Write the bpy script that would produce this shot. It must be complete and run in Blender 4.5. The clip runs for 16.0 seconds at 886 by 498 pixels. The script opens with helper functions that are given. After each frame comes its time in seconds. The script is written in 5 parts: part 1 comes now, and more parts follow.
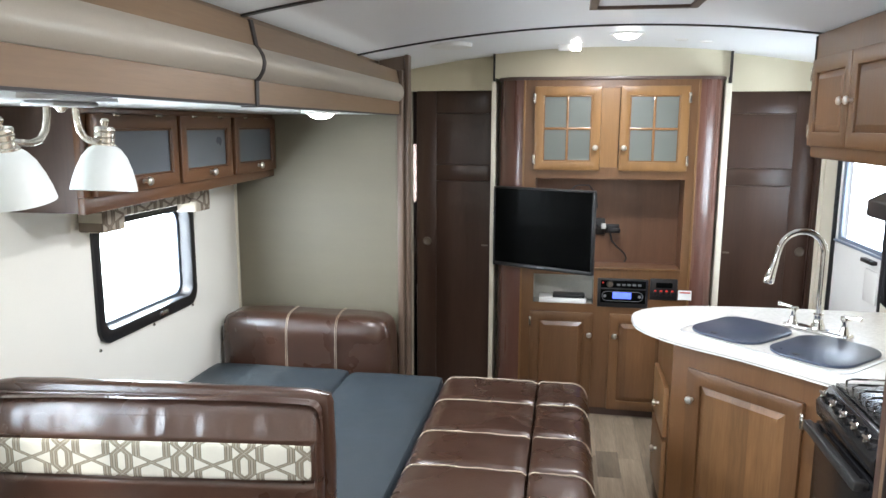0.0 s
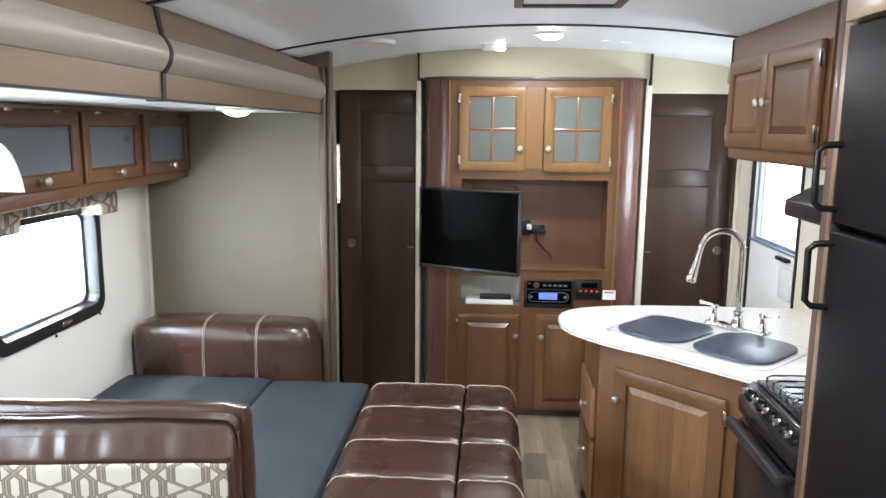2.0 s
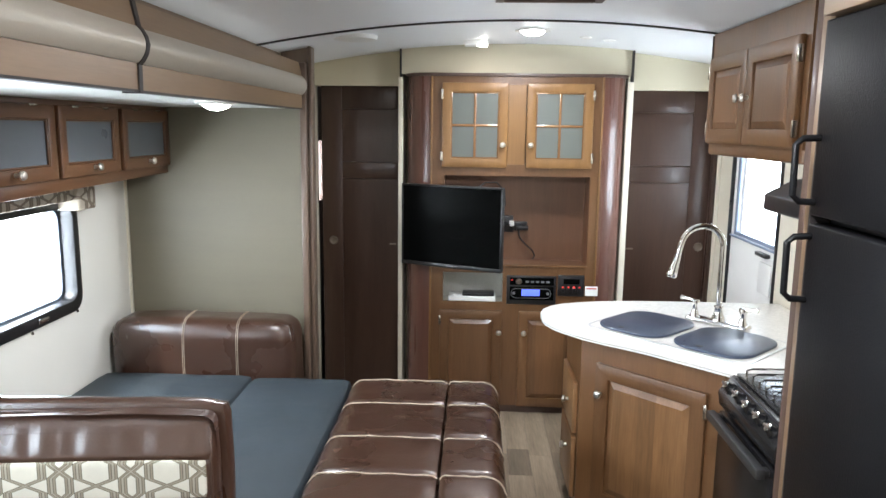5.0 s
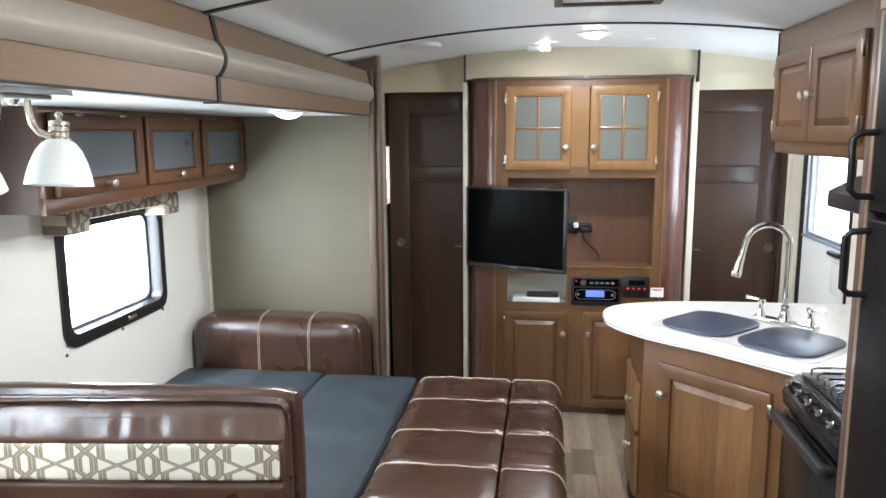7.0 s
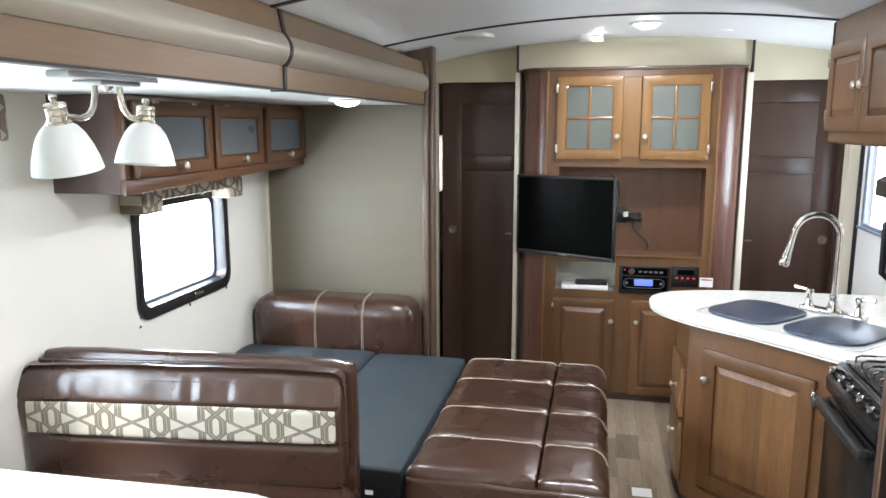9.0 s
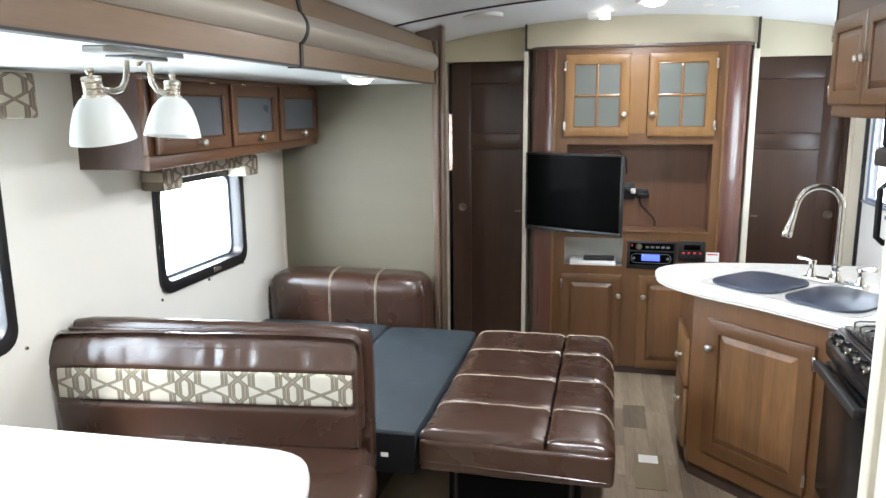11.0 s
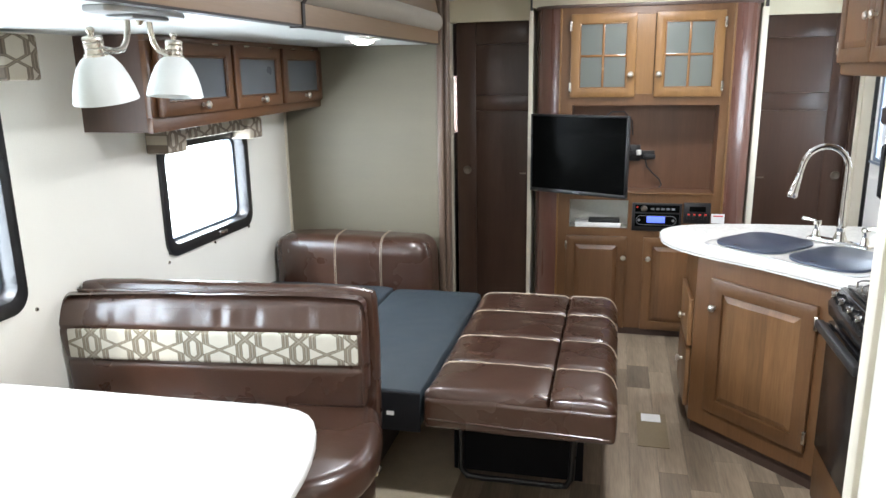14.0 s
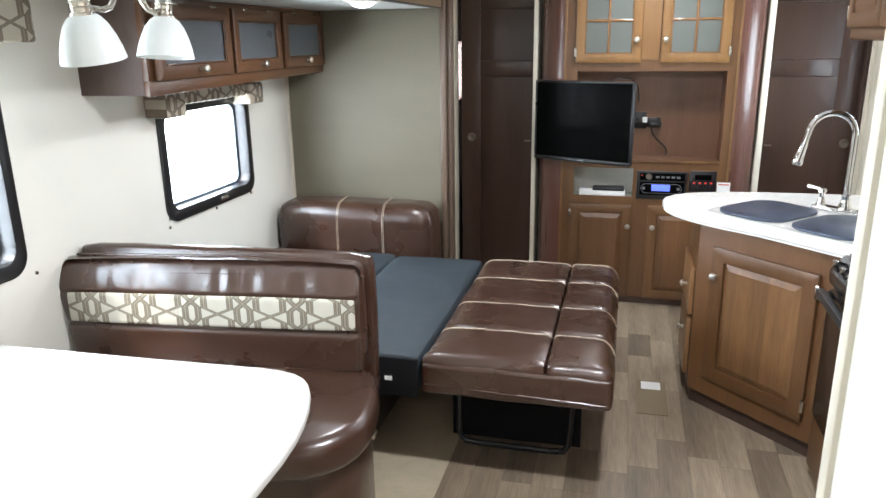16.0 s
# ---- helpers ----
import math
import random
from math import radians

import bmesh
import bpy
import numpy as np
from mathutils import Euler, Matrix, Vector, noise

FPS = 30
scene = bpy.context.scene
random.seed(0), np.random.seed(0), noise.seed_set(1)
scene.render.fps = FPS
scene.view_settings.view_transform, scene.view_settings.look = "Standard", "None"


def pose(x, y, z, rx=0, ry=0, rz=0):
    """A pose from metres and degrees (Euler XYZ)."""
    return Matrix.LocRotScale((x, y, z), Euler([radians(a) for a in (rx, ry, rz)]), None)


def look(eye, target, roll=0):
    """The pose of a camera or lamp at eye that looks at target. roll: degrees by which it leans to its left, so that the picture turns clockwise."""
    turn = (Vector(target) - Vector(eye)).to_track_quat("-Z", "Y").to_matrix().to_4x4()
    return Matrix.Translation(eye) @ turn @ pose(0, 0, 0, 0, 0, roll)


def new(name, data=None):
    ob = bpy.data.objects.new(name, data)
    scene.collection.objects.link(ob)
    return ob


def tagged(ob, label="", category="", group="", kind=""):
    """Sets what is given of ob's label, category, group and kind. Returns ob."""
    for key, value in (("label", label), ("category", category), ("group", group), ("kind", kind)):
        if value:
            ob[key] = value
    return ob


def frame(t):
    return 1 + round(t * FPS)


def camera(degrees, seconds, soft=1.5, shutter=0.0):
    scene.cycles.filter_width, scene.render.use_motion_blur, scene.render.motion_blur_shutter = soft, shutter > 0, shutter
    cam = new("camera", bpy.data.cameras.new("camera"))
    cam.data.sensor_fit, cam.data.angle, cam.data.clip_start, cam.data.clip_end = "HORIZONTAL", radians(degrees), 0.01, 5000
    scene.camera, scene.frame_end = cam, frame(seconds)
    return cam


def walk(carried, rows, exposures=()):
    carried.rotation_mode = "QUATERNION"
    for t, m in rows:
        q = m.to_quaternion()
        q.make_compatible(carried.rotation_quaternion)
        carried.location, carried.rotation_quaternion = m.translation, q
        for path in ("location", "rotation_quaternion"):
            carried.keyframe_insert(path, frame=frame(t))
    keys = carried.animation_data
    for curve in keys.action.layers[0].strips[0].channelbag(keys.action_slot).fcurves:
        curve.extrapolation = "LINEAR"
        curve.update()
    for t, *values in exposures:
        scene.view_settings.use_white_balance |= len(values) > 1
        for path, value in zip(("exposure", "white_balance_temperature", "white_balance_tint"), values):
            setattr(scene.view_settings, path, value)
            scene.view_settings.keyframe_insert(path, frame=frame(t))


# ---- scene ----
cam = camera(62.8, 16.0)
PATH = [
    (0, (-0.167, -0.279, 1.74), (-0.493, 1.665, 1.405), 0.2),
    (0.5, (-0.17, -0.252, 1.738), (-0.453, 1.7, 1.406), 0.1),
    (1, (-0.173, -0.228, 1.735), (-0.397, 1.731, 1.405), 0.5),
    (1.5, (-0.17, -0.212, 1.732), (-0.34, 1.754, 1.402), 0.6),
    (2, (-0.173, -0.201, 1.729), (-0.298, 1.768, 1.4), 0.6),
    (2.5, (-0.174, -0.186, 1.723), (-0.265, 1.785, 1.394), 0.7),
    (3, (-0.176, -0.175, 1.716), (-0.236, 1.797, 1.383), 0.7),
    (5.5, (-0.156, -0.208, 1.713), (-0.254, 1.762, 1.383), 0.7),
    (6, (-0.144, -0.227, 1.711), (-0.293, 1.74, 1.387), 0.2),
    (6.5, (-0.135, -0.251, 1.711), (-0.364, 1.71, 1.391), -0.1),
    (7, (-0.126, -0.278, 1.706), (-0.399, 1.678, 1.389), -0.4),
    (7.5, (-0.12, -0.313, 1.707), (-0.436, 1.636, 1.39), -0.4),
    (8, (-0.11, -0.34, 1.703), (-0.463, 1.603, 1.382), -0.4),
    (8.5, (-0.105, -0.367, 1.697), (-0.492, 1.568, 1.371), -0.2),
    (9, (-0.102, -0.391, 1.694), (-0.514, 1.537, 1.354), -0.1),
    (11.3, (-0.08, -0.491, 1.664), (-0.523, 1.417, 1.261), -0.7),
    (11.5, (-0.073, -0.487, 1.671), (-0.522, 1.415, 1.246), -0.8),
    (12, (-0.076, -0.488, 1.665), (-0.534, 1.409, 1.225), -0.9),
    (12.5, (-0.075, -0.49, 1.661), (-0.537, 1.403, 1.209), -1.0),
    (13, (-0.077, -0.49, 1.657), (-0.536, 1.401, 1.196), -0.9),
    (13.5, (-0.08, -0.492, 1.656), (-0.533, 1.399, 1.186), -0.9),
    (14, (-0.076, -0.499, 1.655), (-0.526, 1.391, 1.178), -0.9),
    (14.5, (-0.071, -0.502, 1.651), (-0.523, 1.385, 1.167), -0.8),
    (15, (-0.059, -0.497, 1.645), (-0.515, 1.385, 1.144), -1.0),
    (15.5, (-0.042, -0.49, 1.641), (-0.502, 1.38, 1.101), -1.4),
    (16, (-0.039, -0.483, 1.639), (-0.51, 1.379, 1.082), -0.8),
]
walk(cam, [(t, look(eye, target, roll)) for t, eye, target, roll in PATH])

# ---------------------------------------------------------------- world and light
world = bpy.data.worlds.new("sky")
scene.world = world
world.use_nodes = True
wn = world.node_tree
sky = wn.nodes.new("ShaderNodeTexSky")
sky.sky_type, sky.sun_disc = "NISHITA", False
sky.sun_elevation, sky.sun_rotation = radians(48), radians(230)
wn.links.new(sky.outputs[0], wn.nodes["Background"].inputs[0])
wn.nodes["Background"].inputs[1].default_value = 0.12


def lamp(name, kind, power, m, size=0.1, size_y=None, color=(1, 1, 1)):
    data = bpy.data.lights.new(name, kind)
    data.energy, data.color = power, color
    if kind == "AREA":
        data.size = size
        if size_y:
            data.shape, data.size_y = "RECTANGLE", size_y
        else:
            data.shape = "DISK"
    elif kind == "SUN":
        data.angle = radians(size)
    else:
        data.shadow_soft_size = size
    ob = new(name, data)
    ob.matrix_world = m
    return ob


lamp("sun", "SUN", 3.0, look((-4, -3, 6), (0, 0, 0)), 0.5, color=(1, 0.95, 0.88))
bpy.context.scene.view_settings.exposure = 0.33
DAY = (0.82, 0.935, 1.05)
# daylight in the window openings
lamp("daylight_slide", "AREA", 22, look((-2.085, 2.61, 1.13), (0, 2.61, 1.02)), 0.78, 0.52, DAY)
lamp("daylight_dinette", "AREA", 24, look((-2.085, 0.98, 1.26), (0, 0.98, 1.1)), 0.92, 0.70, DAY)
lamp("daylight_door", "AREA", 20, look((1.43, 3.66, 1.34), (0, 3.66, 1.34)), 0.95, 0.78, DAY)
lamp("daylight_bedroom", "AREA", 24, look((-1.26, 4.47, 1.45), (0, 4.47, 1.45)), 0.3, 0.5, DAY)
# ceiling lights, lit
WARM = (0.935, 0.968, 1.05)
lamp("light_ceiling", "AREA", 9, look((0.11, 3.50, 2.135), (0.11, 3.50, 0)), 0.11, color=WARM)
lamp("light_slide", "AREA", 7.5, look((-1.10, 2.44, 1.762), (-1.10, 2.44, 0)), 0.10, color=WARM)
# two fill lamps added out of view to brighten the room
lamp("light_ceiling_mid", "AREA", 33, look((0.08, 1.10, 2.135), (0.08, 1.10, 0)), 0.11, color=WARM)
lamp("light_ceiling_hall", "AREA", 9, look((-0.3, -1.1, 2.13), (-0.3, -1.1, 0)), 0.11, color=WARM)


# ---------------------------------------------------------------- materials
def mat(name, color, rough=0.5, metal=0.0, var=0.12, scale=6.0, fine=120.0, bump=0.02, stretch=(1, 1, 1), coat=0.0, rv=0.07,
        dark=None, transmission=0.0, spec=0.5, emit=None):
    """Principled surface with two scales of variation in colour, gloss and relief."""
    m = bpy.data.materials.new(name)
    m.use_nodes = True
    t = m.node_tree
    n, l = t.nodes, t.links
    b = n["Principled BSDF"]
    b.inputs["Metallic"].default_value = metal
    b.inputs["Specular IOR Level"].default_value = spec
    b.inputs["Coat Weight"].default_value = coat
    b.inputs["Coat Roughness"].default_value = 0.12
    b.inputs["Transmission Weight"].default_value = transmission
    if emit:
        b.inputs["Emission Color"].default_value = (*emit[0], 1)
        b.inputs["Emission Strength"].default_value = emit[1]
    tc = n.new("ShaderNodeTexCoord")
    mp = n.new("ShaderNodeMapping")
    mp.inputs["Scale"].default_value = stretch
    l.new(tc.outputs["Object"], mp.inputs["Vector"])
    big, small = n.new("ShaderNodeTexNoise"), n.new("ShaderNodeTexNoise")
    big.inputs["Scale"].default_value, big.inputs["Detail"].default_value = scale, 4
    small.inputs["Scale"].default_value, small.inputs["Detail"].default_value = fine, 3
    l.new(mp.outputs[0], big.inputs["Vector"])
    l.new(mp.outputs[0], small.inputs["Vector"])
    mix = n.new("ShaderNodeMath")
    mix.operation = "MULTIPLY_ADD"
    mix.inputs[1].default_value = 0.6
    l.new(big.outputs[0], mix.inputs[0])
    half = n.new("ShaderNodeMath")
    half.operation = "MULTIPLY"
    half.inputs[1].default_value = 0.4
    l.new(small.outputs[0], half.inputs[0])
    l.new(half.outputs[0], mix.inputs[2])
    ramp = n.new("ShaderNodeValToRGB")
    lo = dark or tuple(c * (1 - var) for c in color)
    hi = tuple(min(1, c * (1 + var)) for c in color)
    ramp.color_ramp.elements[0].position, ramp.color_ramp.elements[0].color = 0.3, (*lo, 1)
    ramp.color_ramp.elements[1].position, ramp.color_ramp.elements[1].color = 0.7, (*hi, 1)
    l.new(mix.outputs[0], ramp.inputs[0])
    l.new(ramp.outputs[0], b.inputs["Base Color"])
    rr = n.new("ShaderNodeMapRange")
    rr.inputs[3].default_value, rr.inputs[4].default_value = max(0.02, rough - rv), min(1, rough + rv)
    l.new(big.outputs[0], rr.inputs[0])
    l.new(rr.outputs[0], b.inputs["Roughness"])
    if bump:
        bp = n.new("ShaderNodeBump")
        bp.inputs["Strength"].default_value, bp.inputs["Distance"].default_value = min(1, bump * 10), 0.004
        l.new(small.outputs[0], bp.inputs["Height"])
        l.new(bp.outputs[0], b.inputs["Normal"])
    return m


def wood(name, light, dark, rough=0.38, axis="z", ring=9.0, coat=0.15, staves=0.0):
    """Stained wood: long streaks along one axis, pores, and a tone of its own for each piece; with staves, for each glued stave."""
    st = {"z": (ring * 1.6, ring * 1.6, ring * 0.12), "x": (ring * 0.12, ring * 1.6, ring * 1.6), "y": (ring * 1.6, ring * 0.12, ring * 1.6)}[axis]
    m = mat(name, light, rough, var=0.0, scale=1.0, fine=9.0, bump=0.012, stretch=st, coat=coat, dark=dark)
    t = m.node_tree
    n, l = t.nodes, t.links
    info = n.new("ShaderNodeObjectInfo")
    hsv = n.new("ShaderNodeHueSaturation")
    mr = n.new("ShaderNodeMapRange")
    mr.inputs[3].default_value, mr.inputs[4].default_value = 0.88, 1.12
    l.new(info.outputs["Random"], mr.inputs[0])
    tone = mr.outputs[0]
    if staves:
        tc, dot, step, wn_, amt, mul = (n.new("ShaderNode" + k) for k in ("TexCoord", "VectorMath", "Math", "TexWhiteNoise", "MapRange", "Math"))
        dot.operation, step.operation, mul.operation = "DOT_PRODUCT", "FLOOR", "MULTIPLY"
        dot.inputs[1].default_value = (0.85 / staves, -0.53 / staves, 0)
        l.new(tc.outputs["Object"], dot.inputs[0])
        l.new(dot.outputs["Value"], step.inputs[0])
        wn_.noise_dimensions = "1D"
        l.new(step.outputs[0], wn_.inputs["W"])
        amt.inputs[3].default_value, amt.inputs[4].default_value = 0.82, 1.16
        l.new(wn_.outputs["Value"], amt.inputs[0])
        l.new(mr.outputs[0], mul.inputs[0])
        l.new(amt.outputs[0], mul.inputs[1])
        tone = mul.outputs[0]
    l.new(tone, hsv.inputs["Value"])
    ramp = [x for x in n if x.bl_idname == "ShaderNodeValToRGB"][0]
    l.new(ramp.outputs[0], hsv.inputs["Color"])
    l.new(hsv.outputs[0], n["Principled BSDF"].inputs["Base Color"])
    return m


def trellis(name, ground, band, line, across, up, pitch, shift=0.0, rise=0.0, pitch_up=None, swing=0.2, thin=1.0):
    """Woven cloth with chains of interlaced long links on a pale ground; across and up name the axes of the cloth."""
    m = mat(name, ground, 0.85, var=0.06, scale=20, fine=700, bump=0.03)
    t = m.node_tree
    n, l = t.nodes, t.links

    def math_node(op, a, b=None, c=None):
        x = n.new("ShaderNodeMath")
        x.operation = op
        for k, v in enumerate((a, b, c)):
            if v is None:
                continue
            if isinstance(v, (int, float)):
                x.inputs[k].default_value = v
            else:
                l.new(v, x.inputs[k])
        return x.outputs[0]

    tc, sp = n.new("ShaderNodeTexCoord"), n.new("ShaderNodeSeparateXYZ")
    l.new(tc.outputs["Object"], sp.inputs[0])
    u = math_node("ADD", math_node("DIVIDE", sp.outputs[across], pitch), 50.0 + shift)
    v = math_node("ADD", math_node("DIVIDE", sp.outputs[up], pitch_up or pitch), 50.0 + rise)
    # chains of long links, each chain half a link higher than its neighbour
    def chain(side, lift, swing):
        tri = math_node("SUBTRACT", math_node("PINGPONG", math_node("ADD", v, lift), 0.5), 0.25)
        zig = math_node("MULTIPLY", math_node("MINIMUM", math_node("MAXIMUM", tri, -0.12), 0.12), swing / 0.12)
        w = math_node("ADD", u, side)
        return math_node("MINIMUM", math_node("PINGPONG", math_node("ADD", w, zig), 0.5), math_node("PINGPONG", math_node("SUBTRACT", w, zig), 0.5))

    d = math_node("MINIMUM", chain(0.0, 0.0, swing), chain(0.5, 0.25, 2 * swing))
    ramp = n.new("ShaderNodeValToRGB")
    e = ramp.color_ramp.elements
    soft = tuple(0.8 * a + 0.2 * b for a, b in zip(band, ground))
    e[0].position, e[0].color = 0.0, (*soft, 1)
    e[1].position, e[1].color = 0.018 * thin, (*soft, 1)
    for p, c in ((0.022, line), (0.030, line), (0.034, band), (0.062, band), (0.066, line), (0.074, line), (0.079, ground)):
        x = e.new(p * thin)
        x.color = (*c, 1)
    l.new(d, ramp.inputs[0])
    mix = n.new("ShaderNodeMix")
    mix.data_type, mix.blend_type = "RGBA", "MULTIPLY"
    mix.inputs[0].default_value = 0.6
    base = [x for x in n if x.bl_idname == "ShaderNodeValToRGB"][0]
    base.color_ramp.elements[0].color, base.color_ramp.elements[1].color = (0.75, 0.75, 0.75, 1), (1, 1, 1, 1)
    l.new(ramp.outputs[0], mix.inputs[6])
    l.new(base.outputs[0], mix.inputs[7])
    l.new(mix.outputs[2], n["Principled BSDF"].inputs["Base Color"])
    return m


def creases(m, scale, depth):
    """Adds broad soft creases under the fine relief of a covering."""
    n, l = m.node_tree.nodes, m.node_tree.links
    tc, no, bp = (n.new("ShaderNode" + k) for k in ("TexCoord", "TexNoise", "Bump"))
    no.inputs["Scale"].default_value, no.inputs["Detail"].default_value, no.inputs["Distortion"].default_value = scale, 1.0, 0.3
    bp.inputs["Strength"].default_value, bp.inputs["Distance"].default_value = 0.6, depth
    l.new(tc.outputs["Object"], no.inputs["Vector"])
    l.new(no.outputs[0], bp.inputs["Height"])
    fine = [x for x in n if x.bl_idname == "ShaderNodeBump" and x != bp][0]
    l.new(bp.outputs[0], fine.inputs["Normal"])


def glass(name, color=(1, 1, 1), rough=0.0):
    m = bpy.data.materials.new(name)
    m.use_nodes = True
    b = m.node_tree.nodes["Principled BSDF"]
    b.inputs["Base Color"].default_value = (*color, 1)
    b.inputs["Roughness"].default_value = rough
    b.inputs["Transmission Weight"].default_value = 1.0
    b.inputs["IOR"].default_value = 1.1
    return m


def glow(name, color, strength):
    m = bpy.data.materials.new(name)
    m.use_nodes = True
    b = m.node_tree.nodes["Principled BSDF"]
    b.inputs["Base Color"].default_value = (*color, 1)
    b.inputs["Emission Color"].default_value = (*color, 1)
    b.inputs["Emission Strength"].default_value = strength
    return m


M_CAB = wood("cabinet_wood", (0.148, 0.071, 0.0275), (0.098, 0.0445, 0.0165))
# same wood with grain along y, darkened where the lights wash it out
M_CABY = wood("cabinet_wood_along_toned", (0.122, 0.052, 0.020), (0.080, 0.033, 0.0125), axis="y")
M_HONEY = wood("door_wood", (0.222, 0.113, 0.037), (0.158, 0.077, 0.023))
# reddish niche wood, its colour lightened to offset the shadow inside
M_NICHE = wood("niche_wood_lifted", (0.200, 0.095, 0.050), (0.140, 0.066, 0.034))
M_LACQUER = wood("lacquered_bead_wood", (0.245, 0.120, 0.045), (0.19, 0.09, 0.032), rough=0.22, coat=0.8)
M_OLIVE = wood("panel_wood", (0.235, 0.120, 0.050), (0.125, 0.060, 0.023), staves=0.075)
M_STAVE = wood("stave_panel_wood", (0.165, 0.080, 0.034), (0.106, 0.049, 0.020), staves=0.07)
M_SIDE = wood("side_wood", (0.074, 0.042, 0.030), (0.050, 0.028, 0.020), rough=0.48)
M_COL = wood("column_wood", (0.118, 0.050, 0.036), (0.086, 0.036, 0.026), rough=0.28, coat=0.6)
M_DARK = wood("sliding_door_wood", (0.058, 0.031, 0.021), (0.039, 0.0205, 0.014), rough=0.30, ring=6, coat=0.0)
M_DARK.node_tree.nodes["Principled BSDF"].inputs["Specular IOR Level"].default_value = 0.4
M_TRIM = wood("trim_wood", (0.20, 0.130, 0.075), (0.152, 0.096, 0.054), axis="y", rough=0.32)
M_POST = wood("post_wood", (0.175, 0.120, 0.085), (0.125, 0.085, 0.060), rough=0.4)
M_BAND = mat("fascia_band", (0.38, 0.345, 0.285), 0.30, metal=0.2, var=0.05, scale=2, fine=300, bump=0.004)
M_GAP = mat("dark_seal", (0.018, 0.014, 0.013), 0.55)
M_WHITEWALL = mat("slide_wall_paper", (0.82, 0.795, 0.715), 0.6, var=0.025, scale=3, fine=260, bump=0.02)
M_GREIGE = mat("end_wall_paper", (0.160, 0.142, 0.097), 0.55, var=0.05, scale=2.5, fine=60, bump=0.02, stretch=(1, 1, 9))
M_CREAM = mat("cream_wall_paper", (0.57, 0.52, 0.385), 0.6, var=0.03, scale=3, fine=200, bump=0.015)
M_JAMB = mat("cream_trim", (0.66, 0.61, 0.50), 0.4, var=0.04, scale=5, fine=200, bump=0.01)
M_CEIL = mat("ceiling_panel", (0.76, 0.77, 0.78), 0.42, var=0.02, scale=2, fine=300, bump=0.008)
# white ceiling toned down in colour to hold back strong window light
M_SLIDECEIL = mat("slide_ceiling_panel_toned", (0.60, 0.62, 0.595), 0.5, var=0.03, scale=2, fine=300, bump=0.008)
M_LEATHER = mat("brown_leather", (0.047, 0.0215, 0.0131), 0.28, var=0.10, scale=3, fine=130, bump=0.014, coat=0.55, rv=0.05)
M_LEATHER.node_tree.nodes["Principled BSDF"].inputs["Coat Roughness"].default_value = 0.24
creases(M_LEATHER, 11.0, 0.004)
M_STITCH = mat("beige_stitching", (0.46, 0.38, 0.29), 0.8, var=0.1, scale=40, fine=900, bump=0.03)
M_BLUE = mat("charcoal_ticking", (0.034, 0.045, 0.053), 0.52, var=0.15, scale=8, fine=900, bump=0.05, spec=0.3)
creases(M_BLUE, 6.0, 0.02)
# black cloth, also laid where the sofa's underside and end lie in shade
M_CLOTHSHADE = mat("black_cloth_and_shade", (0.006, 0.006, 0.007), 0.85, var=0.15, fine=700, bump=0.03, spec=0.2)
M_BLACK = mat("black_plastic", (0.012, 0.012, 0.013), 0.3, var=0.15, scale=12, fine=400, bump=0.01)
M_FRIDGE = mat("black_fridge_panel", (0.0055, 0.0055, 0.006), 0.36, var=0.15, scale=3, fine=240, bump=0.02, spec=0.10, rv=0.03)
M_ENAMEL = mat("black_enamel", (0.010, 0.010, 0.011), 0.2, var=0.1, scale=6, fine=300, bump=0.0, rv=0.03)
M_SCREEN = mat("black_screen", (0.0028, 0.0030, 0.0029), 0.2, var=0.1, bump=0, spec=0.014)
M_COUNTER = mat("white_laminate", (0.88, 0.86, 0.81), 0.22, var=0.10, scale=75, fine=300, bump=0.003)
M_TABLE = mat("white_table_laminate", (0.62, 0.61, 0.58), 0.25, var=0.03, scale=40, fine=260, bump=0.003)
M_CHROME = mat("chrome", (0.78, 0.77, 0.75), 0.10, metal=1, var=0.05, bump=0)
M_NICKEL = mat("brushed_nickel", (0.56, 0.52, 0.45), 0.25, metal=1, var=0.1, scale=20, fine=400, bump=0.01)
M_STEEL = mat("sink_steel", (0.62, 0.62, 0.61), 0.42, metal=0.8, var=0.1, bump=0.01)
M_COVER = mat("slate_sink_cover", (0.054, 0.070, 0.110), 0.30, var=0.08, scale=14, fine=500, bump=0.01)
M_WHITE = mat("white_plastic", (0.74, 0.73, 0.70), 0.4, var=0.04, bump=0.005)
M_PAPER = mat("white_paper", (0.78, 0.77, 0.74), 0.7, var=0.04, bump=0.01)
M_FROST = mat("frosted_pane", (0.115, 0.126, 0.110), 0.42, var=0.05, scale=4, fine=300, bump=0.01)
M_SMOKE = mat("smoked_pane", (0.10, 0.112, 0.125), 0.30, var=0.06, scale=4, fine=300, bump=0.01)
# faint emission added to brighten the shades; the lamp itself is off
M_SHADE = mat("opal_shade_faint_glow", (0.60, 0.625, 0.605), 0.5, var=0.03, scale=8, fine=100, bump=0.004, emit=((0.97, 1.0, 0.96), 0.06))
M_GLASS = glass("window_glass")
M_LIT = glow("lit_lens", (1.0, 0.97, 0.93), 40.0)
M_BLUELCD = glow("blue_display", (0.10, 0.16, 0.95), 0.9)
M_RED = glow("red_indicator", (0.8, 0.03, 0.02), 0.12)
M_BAR = mat("grey_print", (0.13, 0.13, 0.135), 0.6)
M_SATIN = mat("satin_nickel", (0.46, 0.47, 0.48), 0.42, metal=0.7, var=0.06, scale=14, fine=300, bump=0.004)
M_KNOB = mat("polished_knob", (0.82, 0.79, 0.73), 0.30, metal=1, var=0.05, bump=0)
